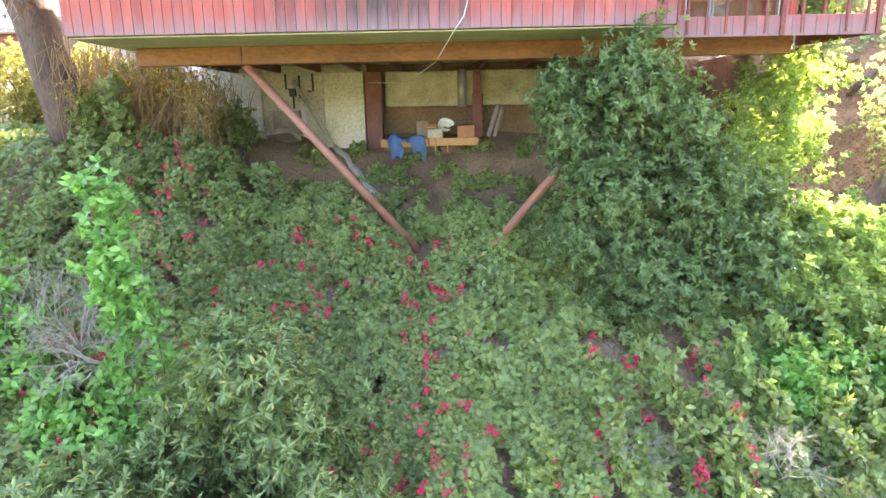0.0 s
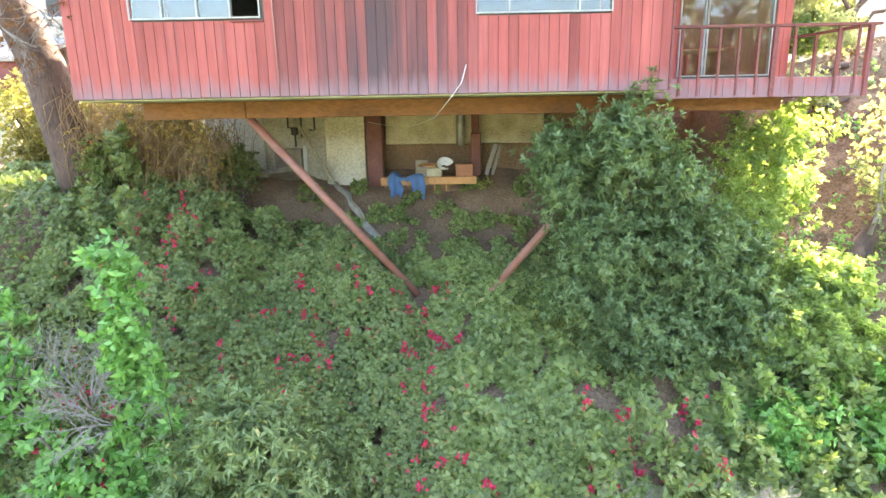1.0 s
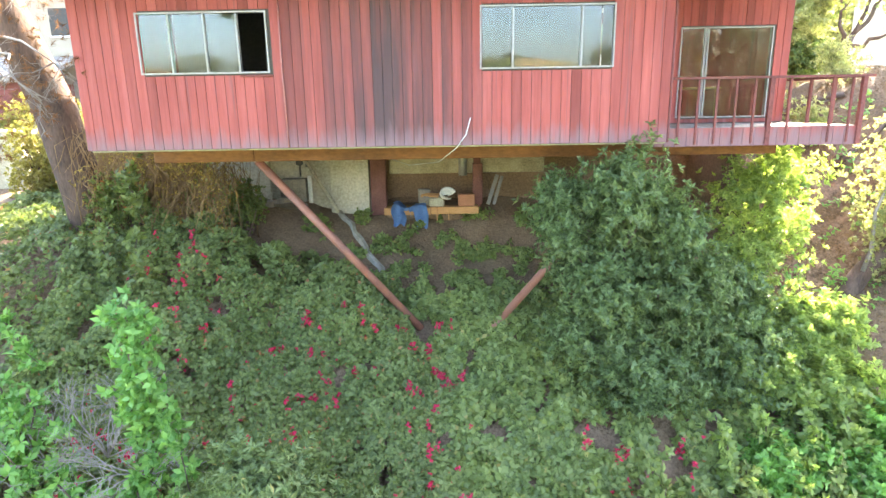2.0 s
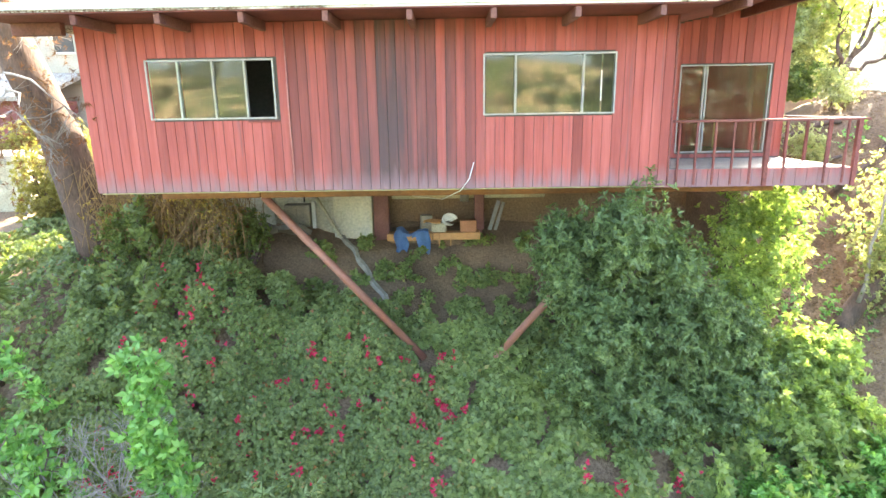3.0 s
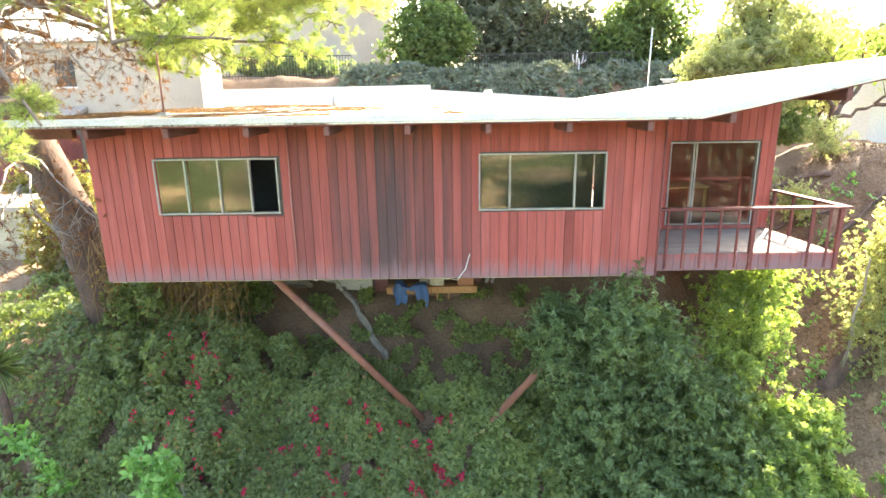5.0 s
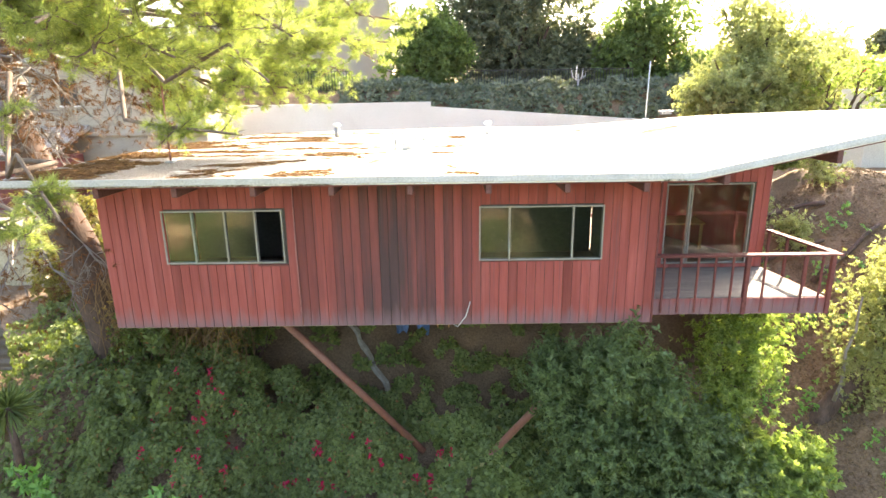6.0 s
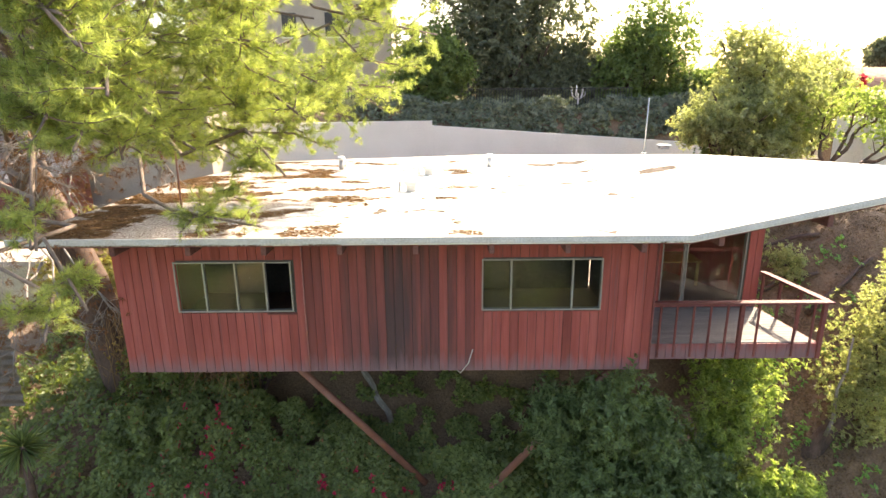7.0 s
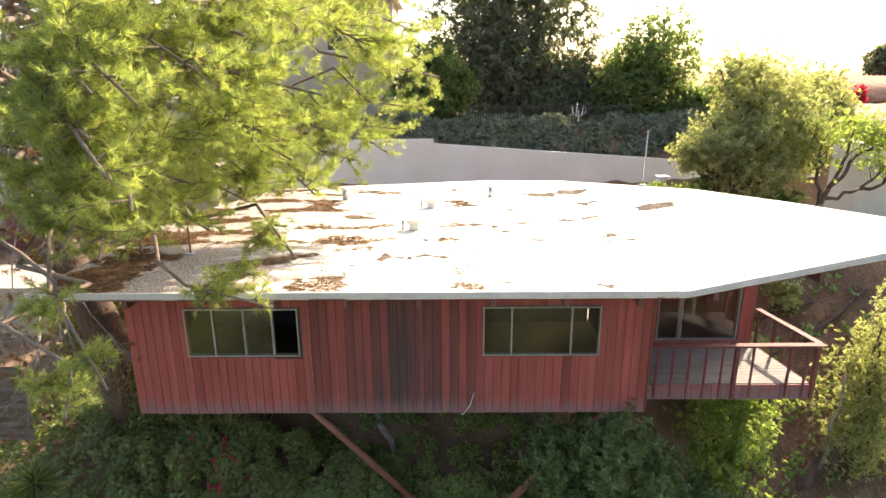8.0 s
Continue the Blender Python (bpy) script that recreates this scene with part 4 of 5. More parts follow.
build_pine([
    (-4.5, 4.6, 7.2, 0.85), (-5.0, 4.4, 6.4, 0.75), (-5.7, 4.0, 5.9, 0.70), (-6.2, -2.5, 6.9, 0.80), (-5.7, -1.5, 7.7, 0.90),
    (-6.6, -3.0, 6.0, 0.70), (-6.7, -4.0, 6.5, 0.70), (-6.9, -4.0, 7.2, 0.80), (-7.4, -4.5, 5.9, 0.60), (-7.4, -5.0, 6.5, 0.60),
    (-7.4, -6.0, 5.9, 0.60), (-7.3, -6.5, 6.3, 0.60), (-8.0, -6.0, 5.7, 0.60), (-7.2, -6.0, 6.9, 0.60), (-7.6, -6.0, 7.0, 0.60),
    (-7.0, -5.0, 7.2, 0.70), (-6.5, -3.5, 7.5, 0.80), (-7.5, -4.0, 5.2, 0.50), (-7.9, -5.0, 5.2, 0.50), (-6.3, -3.0, 5.5, 0.50),
    (-6.6, -4.5, 4.3, 0.35), (-6.3, -4.3, 4.9, 0.25), (-9.2, -5.0, 3.0, 0.27), (-8.6, -5.0, 3.4, 0.20), (-8.7, -5.5, 4.3, 0.24),
    (-5.1, 4.6, 8.3, 0.95), (-5.9, 3.6, 9.2, 1.00), (-7.1, -3.0, 8.5, 1.00), (-8.0, -4.0, 8.3, 1.00), (-8.5, -5.0, 7.8, 0.90),
    (-7.8, -6.0, 5.4, 0.40), (-7.2, -3.0, 9.3, 1.00), (-8.1, -4.0, 9.0, 1.00), (-5.8, -1.0, 10.1, 1.00), (-7.7, -6.0, 6.6, 0.50),
    (-8.9, 3.0, 5.1, 0.60), (-7.7, 3.0, 4.8, 0.60), (-6.6, 3.0, 5.2, 0.70), (-10.0, 3.0, 4.6, 0.50), (-10.6, 2.5, 4.6, 0.50),
    (-5.8, 3.0, 5.4, 0.70), (-8.2, 2.0, 5.7, 0.80), (-6.9, 2.0, 5.9, 0.80), (-9.3, 1.0, 5.4, 0.70), (-10.2, 1.0, 5.3, 0.60),
    (-10.3, 0.0, 5.4, 0.50), (-10.5, -1.0, 5.3, 0.50), (-10.2, 3.0, 4.1, 0.35), (-8.4, 3.0, 4.4, 0.45), (-7.2, 3.0, 4.5, 0.40),
    (-9.2, 2.5, 4.3, 0.40)])

# ---- under the floor ----
def build_foundation():
    f = thing("foundation", "stained cream concrete foundation walls under the floor", "foundation", kind="structure")
    boxed("wall_run", WHITEWASH, f, -11.6, -6.62, 6.95, 7.2, -3.2, -0.04, 0.02)
    boxed("wall_panel", WHITEWASH, f, -11.35, -9.75, 6.75, 6.93, -3.0, -0.1, 0.02, "whitewashed foundation panel")
    boxed("wall_panel", WHITEWASH, f, -7.86, -6.65, 6.6, 6.93, -2.6, -0.27, 0.02)
    boxed("grade_beam", CONCRETE, f, -6.05, -1.2, 6.9, 7.2, -1.3, -0.27, 0.03)
    # Soil blocks added to stand for the shaded void under the floor.
    boxed("void_backing", SOIL, f, -6.62, 3.4, 7.25, 7.9, -3.2, -0.04, 0.02, "soil block added to fill the dark void behind the footings")
    boxed("void_backing", SOIL, f, 3.4, 3.7, 4.2, 7.9, -3.2, -0.12, 0.02)
    boxed("post", RAFTER, f, -6.6, -6.12, 6.55, 6.88, -2.6, -0.27, 0.02, "dark red timber post")
    boxed("post", RAFTER, f, -3.42, -3.2, 6.6, 6.8, -2.6, -0.27, 0.02, "dark red timber post")
    part("brace", tube(bmesh.new(), [(-8.7, 6.5, -0.5), (-7.6, 6.3, -2.4)], 0.06, 6), CONCRETE, f)


build_foundation()


def build_meter():
    """A weathered meter cabinet with its pipework on the foundation wall."""
    m = thing("meter_cabinet", "weathered grey meter cabinet with black pipes on the foundation", "cabinet")
    boxed("body", STONE, m, -9.35, -8.55, 6.35, 6.74, -2.05, -1.35, 0.02)
    boxed("door", STONE, m, -9.3, -8.95, 6.32, 6.348, -2.0, -1.4, 0.006)
    boxed("post", FASCIA, m, -8.5, -8.38, 6.4, 6.5, -2.1, -1.25, 0.01)
    for pts in (((-8.75, 6.6, -1.3), (-8.75, 6.6, -0.75), (-8.95, 6.6, -0.72), (-8.95, 6.6, -0.3)), ((-8.55, 6.6, -1.0), (-8.55, 6.6, -0.35)), ((-8.3, 6.6, -0.8), (-8.15, 6.6, -0.8), (-8.15, 6.6, -0.3))):
        part("pipe", tube(bmesh.new(), pts, 0.03, 8), IRON, m)
    boxed("gauge", IRON, m, -8.85, -8.65, 6.5, 6.62, -0.95, -0.72, 0.03)


build_meter()


def loose_box(name, label, category, mat, c, size, turn, bevel=0.015, group="", tilt=0.0):
    ob = part(name, box(bmesh.new(), -size[0] / 2, size[0] / 2, -size[1] / 2, size[1] / 2, 0, size[2], bevel), mat)
    ob.matrix_world = pose(*c, tilt, 0, turn)
    return tagged(ob, label, category, group)


def build_shelf():
    """The plank ledge cut into the bank, with what lies on it."""
    led = thing("plank_ledge", "orange planks staked on edge as a ledge in the bank", "ledge")
    for x0, x1, y, z in ((-6.15, -4.75, 6.02, -2.45), (-4.73, -3.3, 6.0, -2.43)):
        boxed("plank", PLANK, led, x0, x1, y, y + 0.05, z, z + 0.22, 0.008)
    boxed("plank", PLANK, led, -6.1, -3.3, 6.07, 6.35, -2.26, -2.22, 0.008)
    for x in (-4.55, -4.2):
        boxed("stake", PLANK, led, x - 0.02, x + 0.02, 5.965, 5.998, -2.62, -2.22, 0.005)
    boxed("fill", SOIL, led, -6.1, -3.3, 6.36, 7.5, -3.4, -2.22, 0.02, "soil packed behind the planks")
    loose_box("block", "terracotta hollow block on the ledge", "block", BLOCK, (-3.66, 6.25, -2.22), (0.5, 0.24, 0.36), 4)
    loose_box("block", "buff concrete block on the ledge", "block", CONCRETE, (-4.55, 6.25, -2.22), (0.45, 0.24, 0.26), -6)
    loose_box("board_scrap", "pale offcut board leaning on the blocks", "board", DECK, (-4.6, 6.22, -1.93), (0.75, 0.14, 0.04), 10, 0.006, "", 12)
    loose_box("leaning_plank", "grey plank leaning against the post", "plank", DECK, (-3.0, 6.3, -2.2), (0.12, 0.04, 0.95), 0, 0.006, "leaning planks", -8).rotation_euler.y = 0.32
    loose_box("leaning_plank", "grey plank leaning against the post", "plank", DECK, (-2.82, 6.28, -2.2), (0.1, 0.04, 0.9), 0, 0.006, "leaning planks", -10).rotation_euler.y = 0.3
    loose_box("brick_pier", "dark red block pier under the floor", "pier", RAFTER, (-3.3, 6.6, -2.22), (0.3, 0.3, 1.25), 0)
    loose_box("board_scrap", "brown offcut board leaning on the blocks", "board", PLANK, (-4.75, 6.2, -1.9), (0.55, 0.2, 0.05), -20, 0.006, "", 20)
    loose_box("block", "brown hollow block on the ledge", "block", STONE, (-4.95, 6.4, -2.22), (0.35, 0.24, 0.5), 10)
    # broken basin
    bm = bmesh.new()
    prof = [(0.02, 0.0), (0.16, 0.0), (0.25, 0.12), (0.27, 0.22), (0.24, 0.22), (0.2, 0.12), (0.02, 0.04)]
    rings = [[bm.verts.new((r * math.cos(a), r * math.sin(a) * 0.75, z)) for a in (2 * math.pi * k / 18 for k in range(15))] for r, z in prof]
    for a, b in zip(rings, rings[1:]):
        for k in range(14):
            bm.faces.new((a[k], a[k + 1], b[k + 1], b[k]))
    ob = part("basin", bm, WHITE)
    ob.matrix_world = pose(-4.3, 6.3, -1.93, 55, 0, 30)
    tagged(ob, "broken white enamel basin lying on its side", "basin")
    duct = part("duct", tube(bmesh.new(), [(-3.75, 6.75, -1.35), (-3.75, 6.75, -0.26)], 0.13, 18), DUCT)
    tagged(duct, "round galvanised duct rising to the floor", "duct")


build_shelf()


def build_tarp():
    """Blue cloth thrown over the planks, hanging in two folded tails."""
    bm = bmesh.new()
    n, m = 22, 26
    grid = [[None] * (m + 1) for _ in range(n + 1)]
    for i in range(n + 1):
        for j in range(m + 1):
            u, v = i / n, j / m
            x = -5.9 + 1.05 * u + 0.04 * math.sin(v * 9 + u * 4) + 0.12 * max(0, v - 0.5) * (1 if u > 0.5 else 0)
            tail = (1.45 if u > 0.5 else 0.85) + 0.06 * math.sin(u * 20)
            drop = v * tail
            over = min(drop, 0.28)
            y = 6.26 - over - 0.035 * math.sin(u * 26 + v * 3) - 0.04 * v
            z = -2.185 + 0.05 * math.sin(u * 11) * (1 - v) + 0.1 * max(0, math.sin(u * 7 + 1)) * (1 - v) - max(0, drop - 0.28)
            grid[i][j] = bm.verts.new((x, y, z))
    for i in range(n):
        for j in range(m):
            if 0.33 < i / n < 0.62 and grid[i][j].co.z < -2.3:
                continue
            bm.faces.new((grid[i][j], grid[i + 1][j], grid[i + 1][j + 1], grid[i][j + 1])).smooth = True
    bmesh.ops.solidify(bm, geom=bm.faces[:], thickness=0.012)
    tagged(part("tarpaulin", bm, CLOTH), "crumpled blue tarpaulin hung over the plank ledge", "tarpaulin")


build_tarp()


def chunk(label, c, size, turn, tilt):
    """A broken slab with uneven edges."""
    bm = box(bmesh.new(), -size[0] / 2, size[0] / 2, -size[1] / 2, size[1] / 2, -size[2] / 2, size[2] / 2)
    bmesh.ops.subdivide_edges(bm, edges=bm.edges[:], cuts=2, use_grid_fill=True)
    for v in bm.verts:
        v.co += Vector((random.uniform(-1, 1), random.uniform(-1, 1), random.uniform(-1, 1))) * min(size) * 0.16
    ob = part("concrete_slab", bm, STONE)
    ob.matrix_world = pose(*c, tilt[0], tilt[1], turn)
    tagged(ob, label, "rubble", "broken slabs")


def build_curb():
    """An old poured footing running down the bank, cracked and uneven."""
    bm = bmesh.new()
    rows = []
    for k in range(25):
        f = k / 24
        x, y = -7.85 + 2.2 * f + 0.05 * math.sin(k * 1.1), 7.0 - 3.45 * f
        z = float(ground_z(x, y)) + 0.03 * math.sin(k * 1.7)
        w, h = 0.065 + random.uniform(-.015, .015), 0.13 + random.uniform(-.03, .02)
        rows.append([bm.verts.new((x + a * w, y + a * w * 0.6, z + c)) for a, c in ((-1, -0.2), (-1, h - 0.1), (-0.7, h), (0.7, h), (1, h - 0.1), (1, -0.2))])
    for a, b in zip(rows, rows[1:]):
        for i in range(5):
            bm.faces.new((a[i], a[i + 1], b[i + 1], b[i]))
    bm.faces.new(rows[0])
    bm.faces.new(rows[-1][::-1])
    bmesh.ops.recalc_face_normals(bm, faces=bm.faces)
    tagged(part("concrete_footing", bm, CURB), "old pale concrete footing running down the bank", "footing")


build_curb()
for x, y, sx, tl in ((-9.9, 6.0, 0.8, 14), (-9.0, 6.1, 0.9, -10), (-10.4, 5.9, 0.6, -20)):
    chunk("broken concrete slab tipped on the soil", (x, y, float(ground_z(x, y)) + 0.25), (sx, 0.6, 0.16), random.uniform(-30, 30), (tl - 20, tl))
cable = tube(bmesh.new(), [(-3.76, -0.05, 0.52), (-3.85, -0.06, 0.2), (-4.02, -0.06, -0.03), (-4.4, 1.5, -0.45), (-5.2, 4.0, -0.75), (-6.5, 6.5, -0.6)], 0.01, 6)
tagged(part("cable", cable, FASCIA), "loose white cable hanging from the siding", "cable")


conduit = tube(bmesh.new(), [(-7.27, -0.045, 3.1), (-7.28, -0.05, 1.6), (-7.26, -0.045, 0.02)], 0.014, 8)
tagged(part("conduit", conduit, CONDUIT), "thin red-painted conduit fixed down the siding", "conduit")


def build_reeds():
    """Dry stalks standing and hanging at the bank's edge."""
    bm = bmesh.new()
    for _ in range(620):
        x = random.uniform(-13.6, -9.7)
        if x > -11.5 and random.random() < 0.55:
            continue
        y = random.uniform(2.8, 5.6)
        g = float(ground_z(x, y))
        h = min(random.uniform(1.0, 3.4), -0.15 - g + (1.2 if x < -11.4 else 0))
        if h < 0.5:
            continue
        lean = random.gauss(0, 0.35)
        tube(bm, [(x, y, g - 0.05), (x + lean * 0.4, y, g + h * 0.6), (x + lean + random.uniform(-.3, .3), y + random.uniform(-.2, .2), g + h * random.uniform(0.8, 1))], [0.014, 0.011, 0.004], 4)
    for _ in range(260):
        x, y = random.uniform(-13.4, -9.8), random.uniform(2.6, 5.2)
        top = random.uniform(-1.4, -0.2) + (0.8 if x < -11.4 else 0)
        tube(bm, [(x, y, top), (x + random.uniform(-.4, .4), y - 0.1, top - random.uniform(0.2, 0.5)), (x + random.uniform(-.7, .7), y - 0.15, top - random.uniform(0.7, 1.4))], [0.008, 0.01, 0.005], 4)
    tagged(part("dry_reeds", bm, STALK), "dry tan stalks at the edge of the bank", "reeds", kind="stuff")


build_reeds()


def build_dry_leaves():
    """Dead leaves still hanging in the tangle of stalks."""
    n = 2600
    p = np.stack([rng.uniform(-13.5, -9.8, n), rng.uniform(2.7, 5.6, n), rng.uniform(-2.6, 0.1, n)], 1)
    keep = (p[:, 2] > ground_z(p[:, 0], p[:, 1]) + 0.1) & (p[:, 2] < np.where(p[:, 0] < -11.4, 0.5, -0.25)) & (clusters(p[:, 0], p[:, 2] * 0.7, 1.4, 3.0) > -0.12)
    q, d, nn, ll = rosettes(p[keep], rng.normal(size=(keep.sum(), 3)) + np.array([0, -0.3, -0.5]), 4, 0.11)
    tagged(leaves("dry_leaves", q, d, nn, ll, ll * 0.35, L_STRAW), "golden dead leaves hanging among the dry stalks", "dry leaves", kind="stuff")


build_dry_leaves()


CORRUGATED = plain("weathered brown metal", (0.12, 0.1, 0.085), (0.26, 0.22, 0.18), 3.0, 0.6, metal=0.2)


def build_yucca(x, y, z):
    yu = thing("yucca", "spiky green yucca rosette on the bank", "yucca")
    part("stem", tube(bmesh.new(), [(x, y, float(ground_z(x, y)) - 0.1), (x, y, z)], [0.1, 0.08], 10), BARK, yu)
    d = unit(rng.normal(size=(170, 3)) + np.array([0, 0, 0.35]))
    p = np.array([(x, y, z)]) + d * 0.05
    leaves("crown", p, d, np.tile([0, 0, 1.0], (170, 1)) + rng.normal(size=d.shape) * 0.2, rng.uniform(0.5, 0.75, 170), np.full(170, 0.05), L_SHRUB, yu, 0.2)


build_yucca(-14.1, 0.2, -2.0)


def build_panel():
    bm = bmesh.new()
    cols = []
    n = 60
    for i in range(n + 1):
        z = -1.75 + 2.1 * i / n
        cols.append([bm.verts.new((x, 1.6 + 0.03 * math.sin(i * 0.9), z)) for x in (-17.2, -14.95)])
    for a, b in zip(cols, cols[1:]):
        bm.faces.new((a[0], a[1], b[1], b[0]))
    bmesh.ops.solidify(bm, geom=bm.faces[:], thickness=0.01)
    ob = part("corrugated_panel", bm, CORRUGATED)
    tagged(ob, "weathered corrugated sheet leaning on the bank", "panel")


build_panel()


# ---- on the roof ----
def roof_vent(x, y, hooded):
    z = roof_z(x, y) + 0.13
    v = thing("roof_vent", "small white roof vent with a flared hood" if hooded else "short white vent pipe with a cap", "vent", "roof vents")
    if hooded:
        boxed("curb", DUCT, v, x - 0.12, x + 0.12, y - 0.12, y + 0.12, z, z + 0.16, 0.01)
        bm = prism([(x - 0.13, y - 0.13), (x + 0.13, y - 0.13), (x + 0.13, y + 0.13), (x - 0.13, y + 0.13)], z + 0.16, z + 0.3)
        for w in bm.verts:
            if w.co.z > z + 0.2:
                w.co.x, w.co.y = x + (w.co.x - x) * 1.7, y + (w.co.y - y) * 1.5
        part("hood", bm, FASCIA, v)
        part("pipe", tube(bmesh.new(), [(x - 0.3, y + 0.05, z), (x - 0.3, y + 0.05, z + 0.25)], 0.035, 8), DUCT, v)
    else:
        part("pipe", tube(bmesh.new(), [(x, y, z - 0.02), (x, y, z + 0.3)], 0.09, 12), DUCT, v)
        part("cap", tube(bmesh.new(), [(x, y, z + 0.33), (x, y, z + 0.42)], [0.14, 0.1], 12), WHITE, v)


roof_vent(-7.7, 7.65, False)
roof_vent(-4.82, 6.3, True)
roof_vent(-2.85, 8.0, False)
roof_vent(-5.2, 3.5, True)
flange = thing("roof_vent", "low grey vent flange near the roof edge", "vent", "roof vents")
boxed("curb", DUCT, flange, 2.75, 3.05, 7.9, 8.15, roof_z(2.9, 8) + 0.1, roof_z(2.9, 8) + 0.2, 0.02)
boxed("cap", WHITE, flange, 2.7, 3.1, 7.86, 8.19, roof_z(2.9, 8) + 0.2, roof_z(2.9, 8) + 0.24, 0.01)
for x, y, h, lab in ((-10.2, 1.3, 1.9, "thin rusty antenna mast on the roof"), (2.15, 7.7, 1.9, "thin grey antenna mast on the roof")):
    m = thing("mast", lab, "mast", "masts")
    part("tube", tube(bmesh.new(), [(x, y, roof_z(x, y) + 0.12), (x + 0.02, y, roof_z(x, y) + h)], 0.022, 8), STEEL if x < 0 else DUCT, m)
    boxed("foot", DUCT, m, x - 0.09, x + 0.09, y - 0.09, y + 0.09, roof_z(x, y) + 0.12, roof_z(x, y) + 0.17, 0.01)


def build_litter():
    """Drifts of fallen needles on the roof."""
    n = 120000
    x = -12.1 + 8.5 * rng.random(n) ** 1.5
    y = rng.uniform(-1.2, 9.5, n)
    k = clusters(x * 0.6, y * 1.3, 1.1, 5.0) + 0.35 * clusters(x, y, 4.0, 8.0)
    keep = (k > 0.02 + 0.045 * (x + 12)) & (x > -12.1 + np.clip(y - 5, 0, 9) * 0.36)
    x, y = x[keep], y[keep]
    p = np.stack([x, y, np.full(len(x), ROOF_Z + 0.135)], 1) + rng.random((len(x), 3)) * np.array([0, 0, 0.02])
    d = rng.normal(size=p.shape) * np.array([1, 1, 0.06])
    tagged(needles("needle_litter", p, d, rng.uniform(0.08, 0.2, len(x)), 0.013, L_DRIFT), "brown fallen pine needles drifted on the roof", "litter", kind="stuff")


build_litter()


# ---- living room behind the glass door ----
table = thing("dining_table", "brown wooden table in the sunlit room", "table")
boxed("tabletop", PLANK, table, 1.5, 2.9, 4.3, 5.3, 1.06, 1.11, 0.01)
for x in (1.58, 2.82):
    for y in (4.38, 5.22):
        boxed("leg", PLANK, table, x - 0.035, x + 0.035, y - 0.035, y + 0.035, 0.36, 1.06, 0.005)


# ---- behind the house ----
def build_backdrop():
    w = thing("retaining_wall", "long white stucco retaining wall with a stepped top", "wall", kind="structure")
    for a, b, h0, h1 in ((-20.0, -5.0, 3.95, 4.05), (-4.997, 16.0, 3.8, 2.3)):
        part("wall_run", prism([(a, 20.5), (b, 20.5), (b, 20.8), (a, 20.8)], -0.4, lambda x, y: h0 + (h1 - h0) * (x - a) / (b - a) + 0.025 * math.sin(x * 2.1)), STUCCO_GREY, w)
    c = thing("garden_wall", "tall white stucco garden wall", "wall", kind="structure")
    part("wall_run", prism([(12.6, 14.4), (13.0, 13.0), (14.5, 11.5), (22.0, 9.0), (22.1, 9.4), (14.8, 11.9), (13.4, 13.3), (13.0, 14.6)], -2.0, 4.5), STUCCO, c)


build_backdrop()


def iron_fence(x0, x1, y, z0, label, h=1.25):
    f = thing("iron_fence", label, "fence", "iron fences")
    boxed("rail", IRON, f, x0, x1, y - 0.02, y + 0.02, z0 + h - 0.1, z0 + h - 0.06, 0)
    boxed("rail", IRON, f, x0, x1, y - 0.02, y + 0.02, z0 + 0.12, z0 + 0.16, 0)
    n = int((x1 - x0) / 0.16)
    me = None
    for i in range(n + 1):
        if me is None:
            first = boxed("picket", IRON, f, -0.013, 0.013, -0.013, 0.013, 0, h, 0)
            me, b = first.data, first
        else:
            b = new("picket", me)
            b.parent = f
        b.location = (x0 + (x1 - x0) * i / n, y, z0 - 0.05)


iron_fence(-18.2, -9.4, 22.6, 4.55, "dark iron picket fence on the terrace above the wall")
iron_fence(-3.0, 6.2, 22.6, 4.5, "dark iron picket fence between hedge and garden tree")
iron_fence(1.4, 3.6, 29.0, 6.6, "short iron fence on the upper terrace", 1.0)


def build_ornament(x, y, z):
    o = thing("garden_ornament", "white branching garden ornament beside the fence", "ornament")
    bm = bmesh.new()
    tube(bm, [(x, y, z - 0.1), (x, y, z + 0.9)], [0.1, 0.03], 8)
    for a in range(7):
        dx = 0.4 * math.cos(a * 0.9)
        tube(bm, [(x, y, z + 0.5), (x + dx, y + 0.2 * math.sin(a), z + 0.8), (x + dx * 1.1, y, z + 1.1 + 0.12 * (a % 3))], [0.03, 0.03, 0.02], 6)
    part("stem", bm, FASCIA, o)


build_ornament(3.25, 22.9, 4.5)
bush("conifer", "tall dark conifer on the terrace", "tree", (-0.3, 28.0, 10.0), (5.2, 3.0, 10.5), (0.4, 28.0, 4.2), L_DARK, 8000, 7, 0.42, 0.12, trunk_r=0.3, stems=8, rough=0.3, lobes=40)
bush("tree", "round green garden tree on the terrace", "tree", (7.0, 25.0, 7.6), (2.9, 2.2, 3.4), (7.2, 25.0, 4.2), L_HEDGE, 4200, 7, 0.25, 0.11, trunk_r=0.18, rough=0.5)
bush("tree", "dark undergrowth tree on the terrace", "tree", (4.6, 26.6, 6.2), (4.6, 1.6, 2.6), (4.6, 26.6, 4.4), L_DARK, 6000, 7, 0.25, 0.11, trunk_r=0.15, rough=0.5)
bush("hedge", "tall green hedge above the wall", "hedge", (-5.3, 24.0, 6.8), (3.2, 1.3, 3.4), (-5.3, 24.0, 4.4), L_HEDGE, 5200, 7, 0.22, 0.1, trunk_r=0.15)
bush("hedge", "low green hedge behind the iron fence", "hedge", (-13.5, 24.6, 5.3), (5.0, 1.0, 1.1), (-13.0, 24.6, 4.4), L_HEDGE, 3000, 7, 0.22, 0.1, trunk_r=0.12)
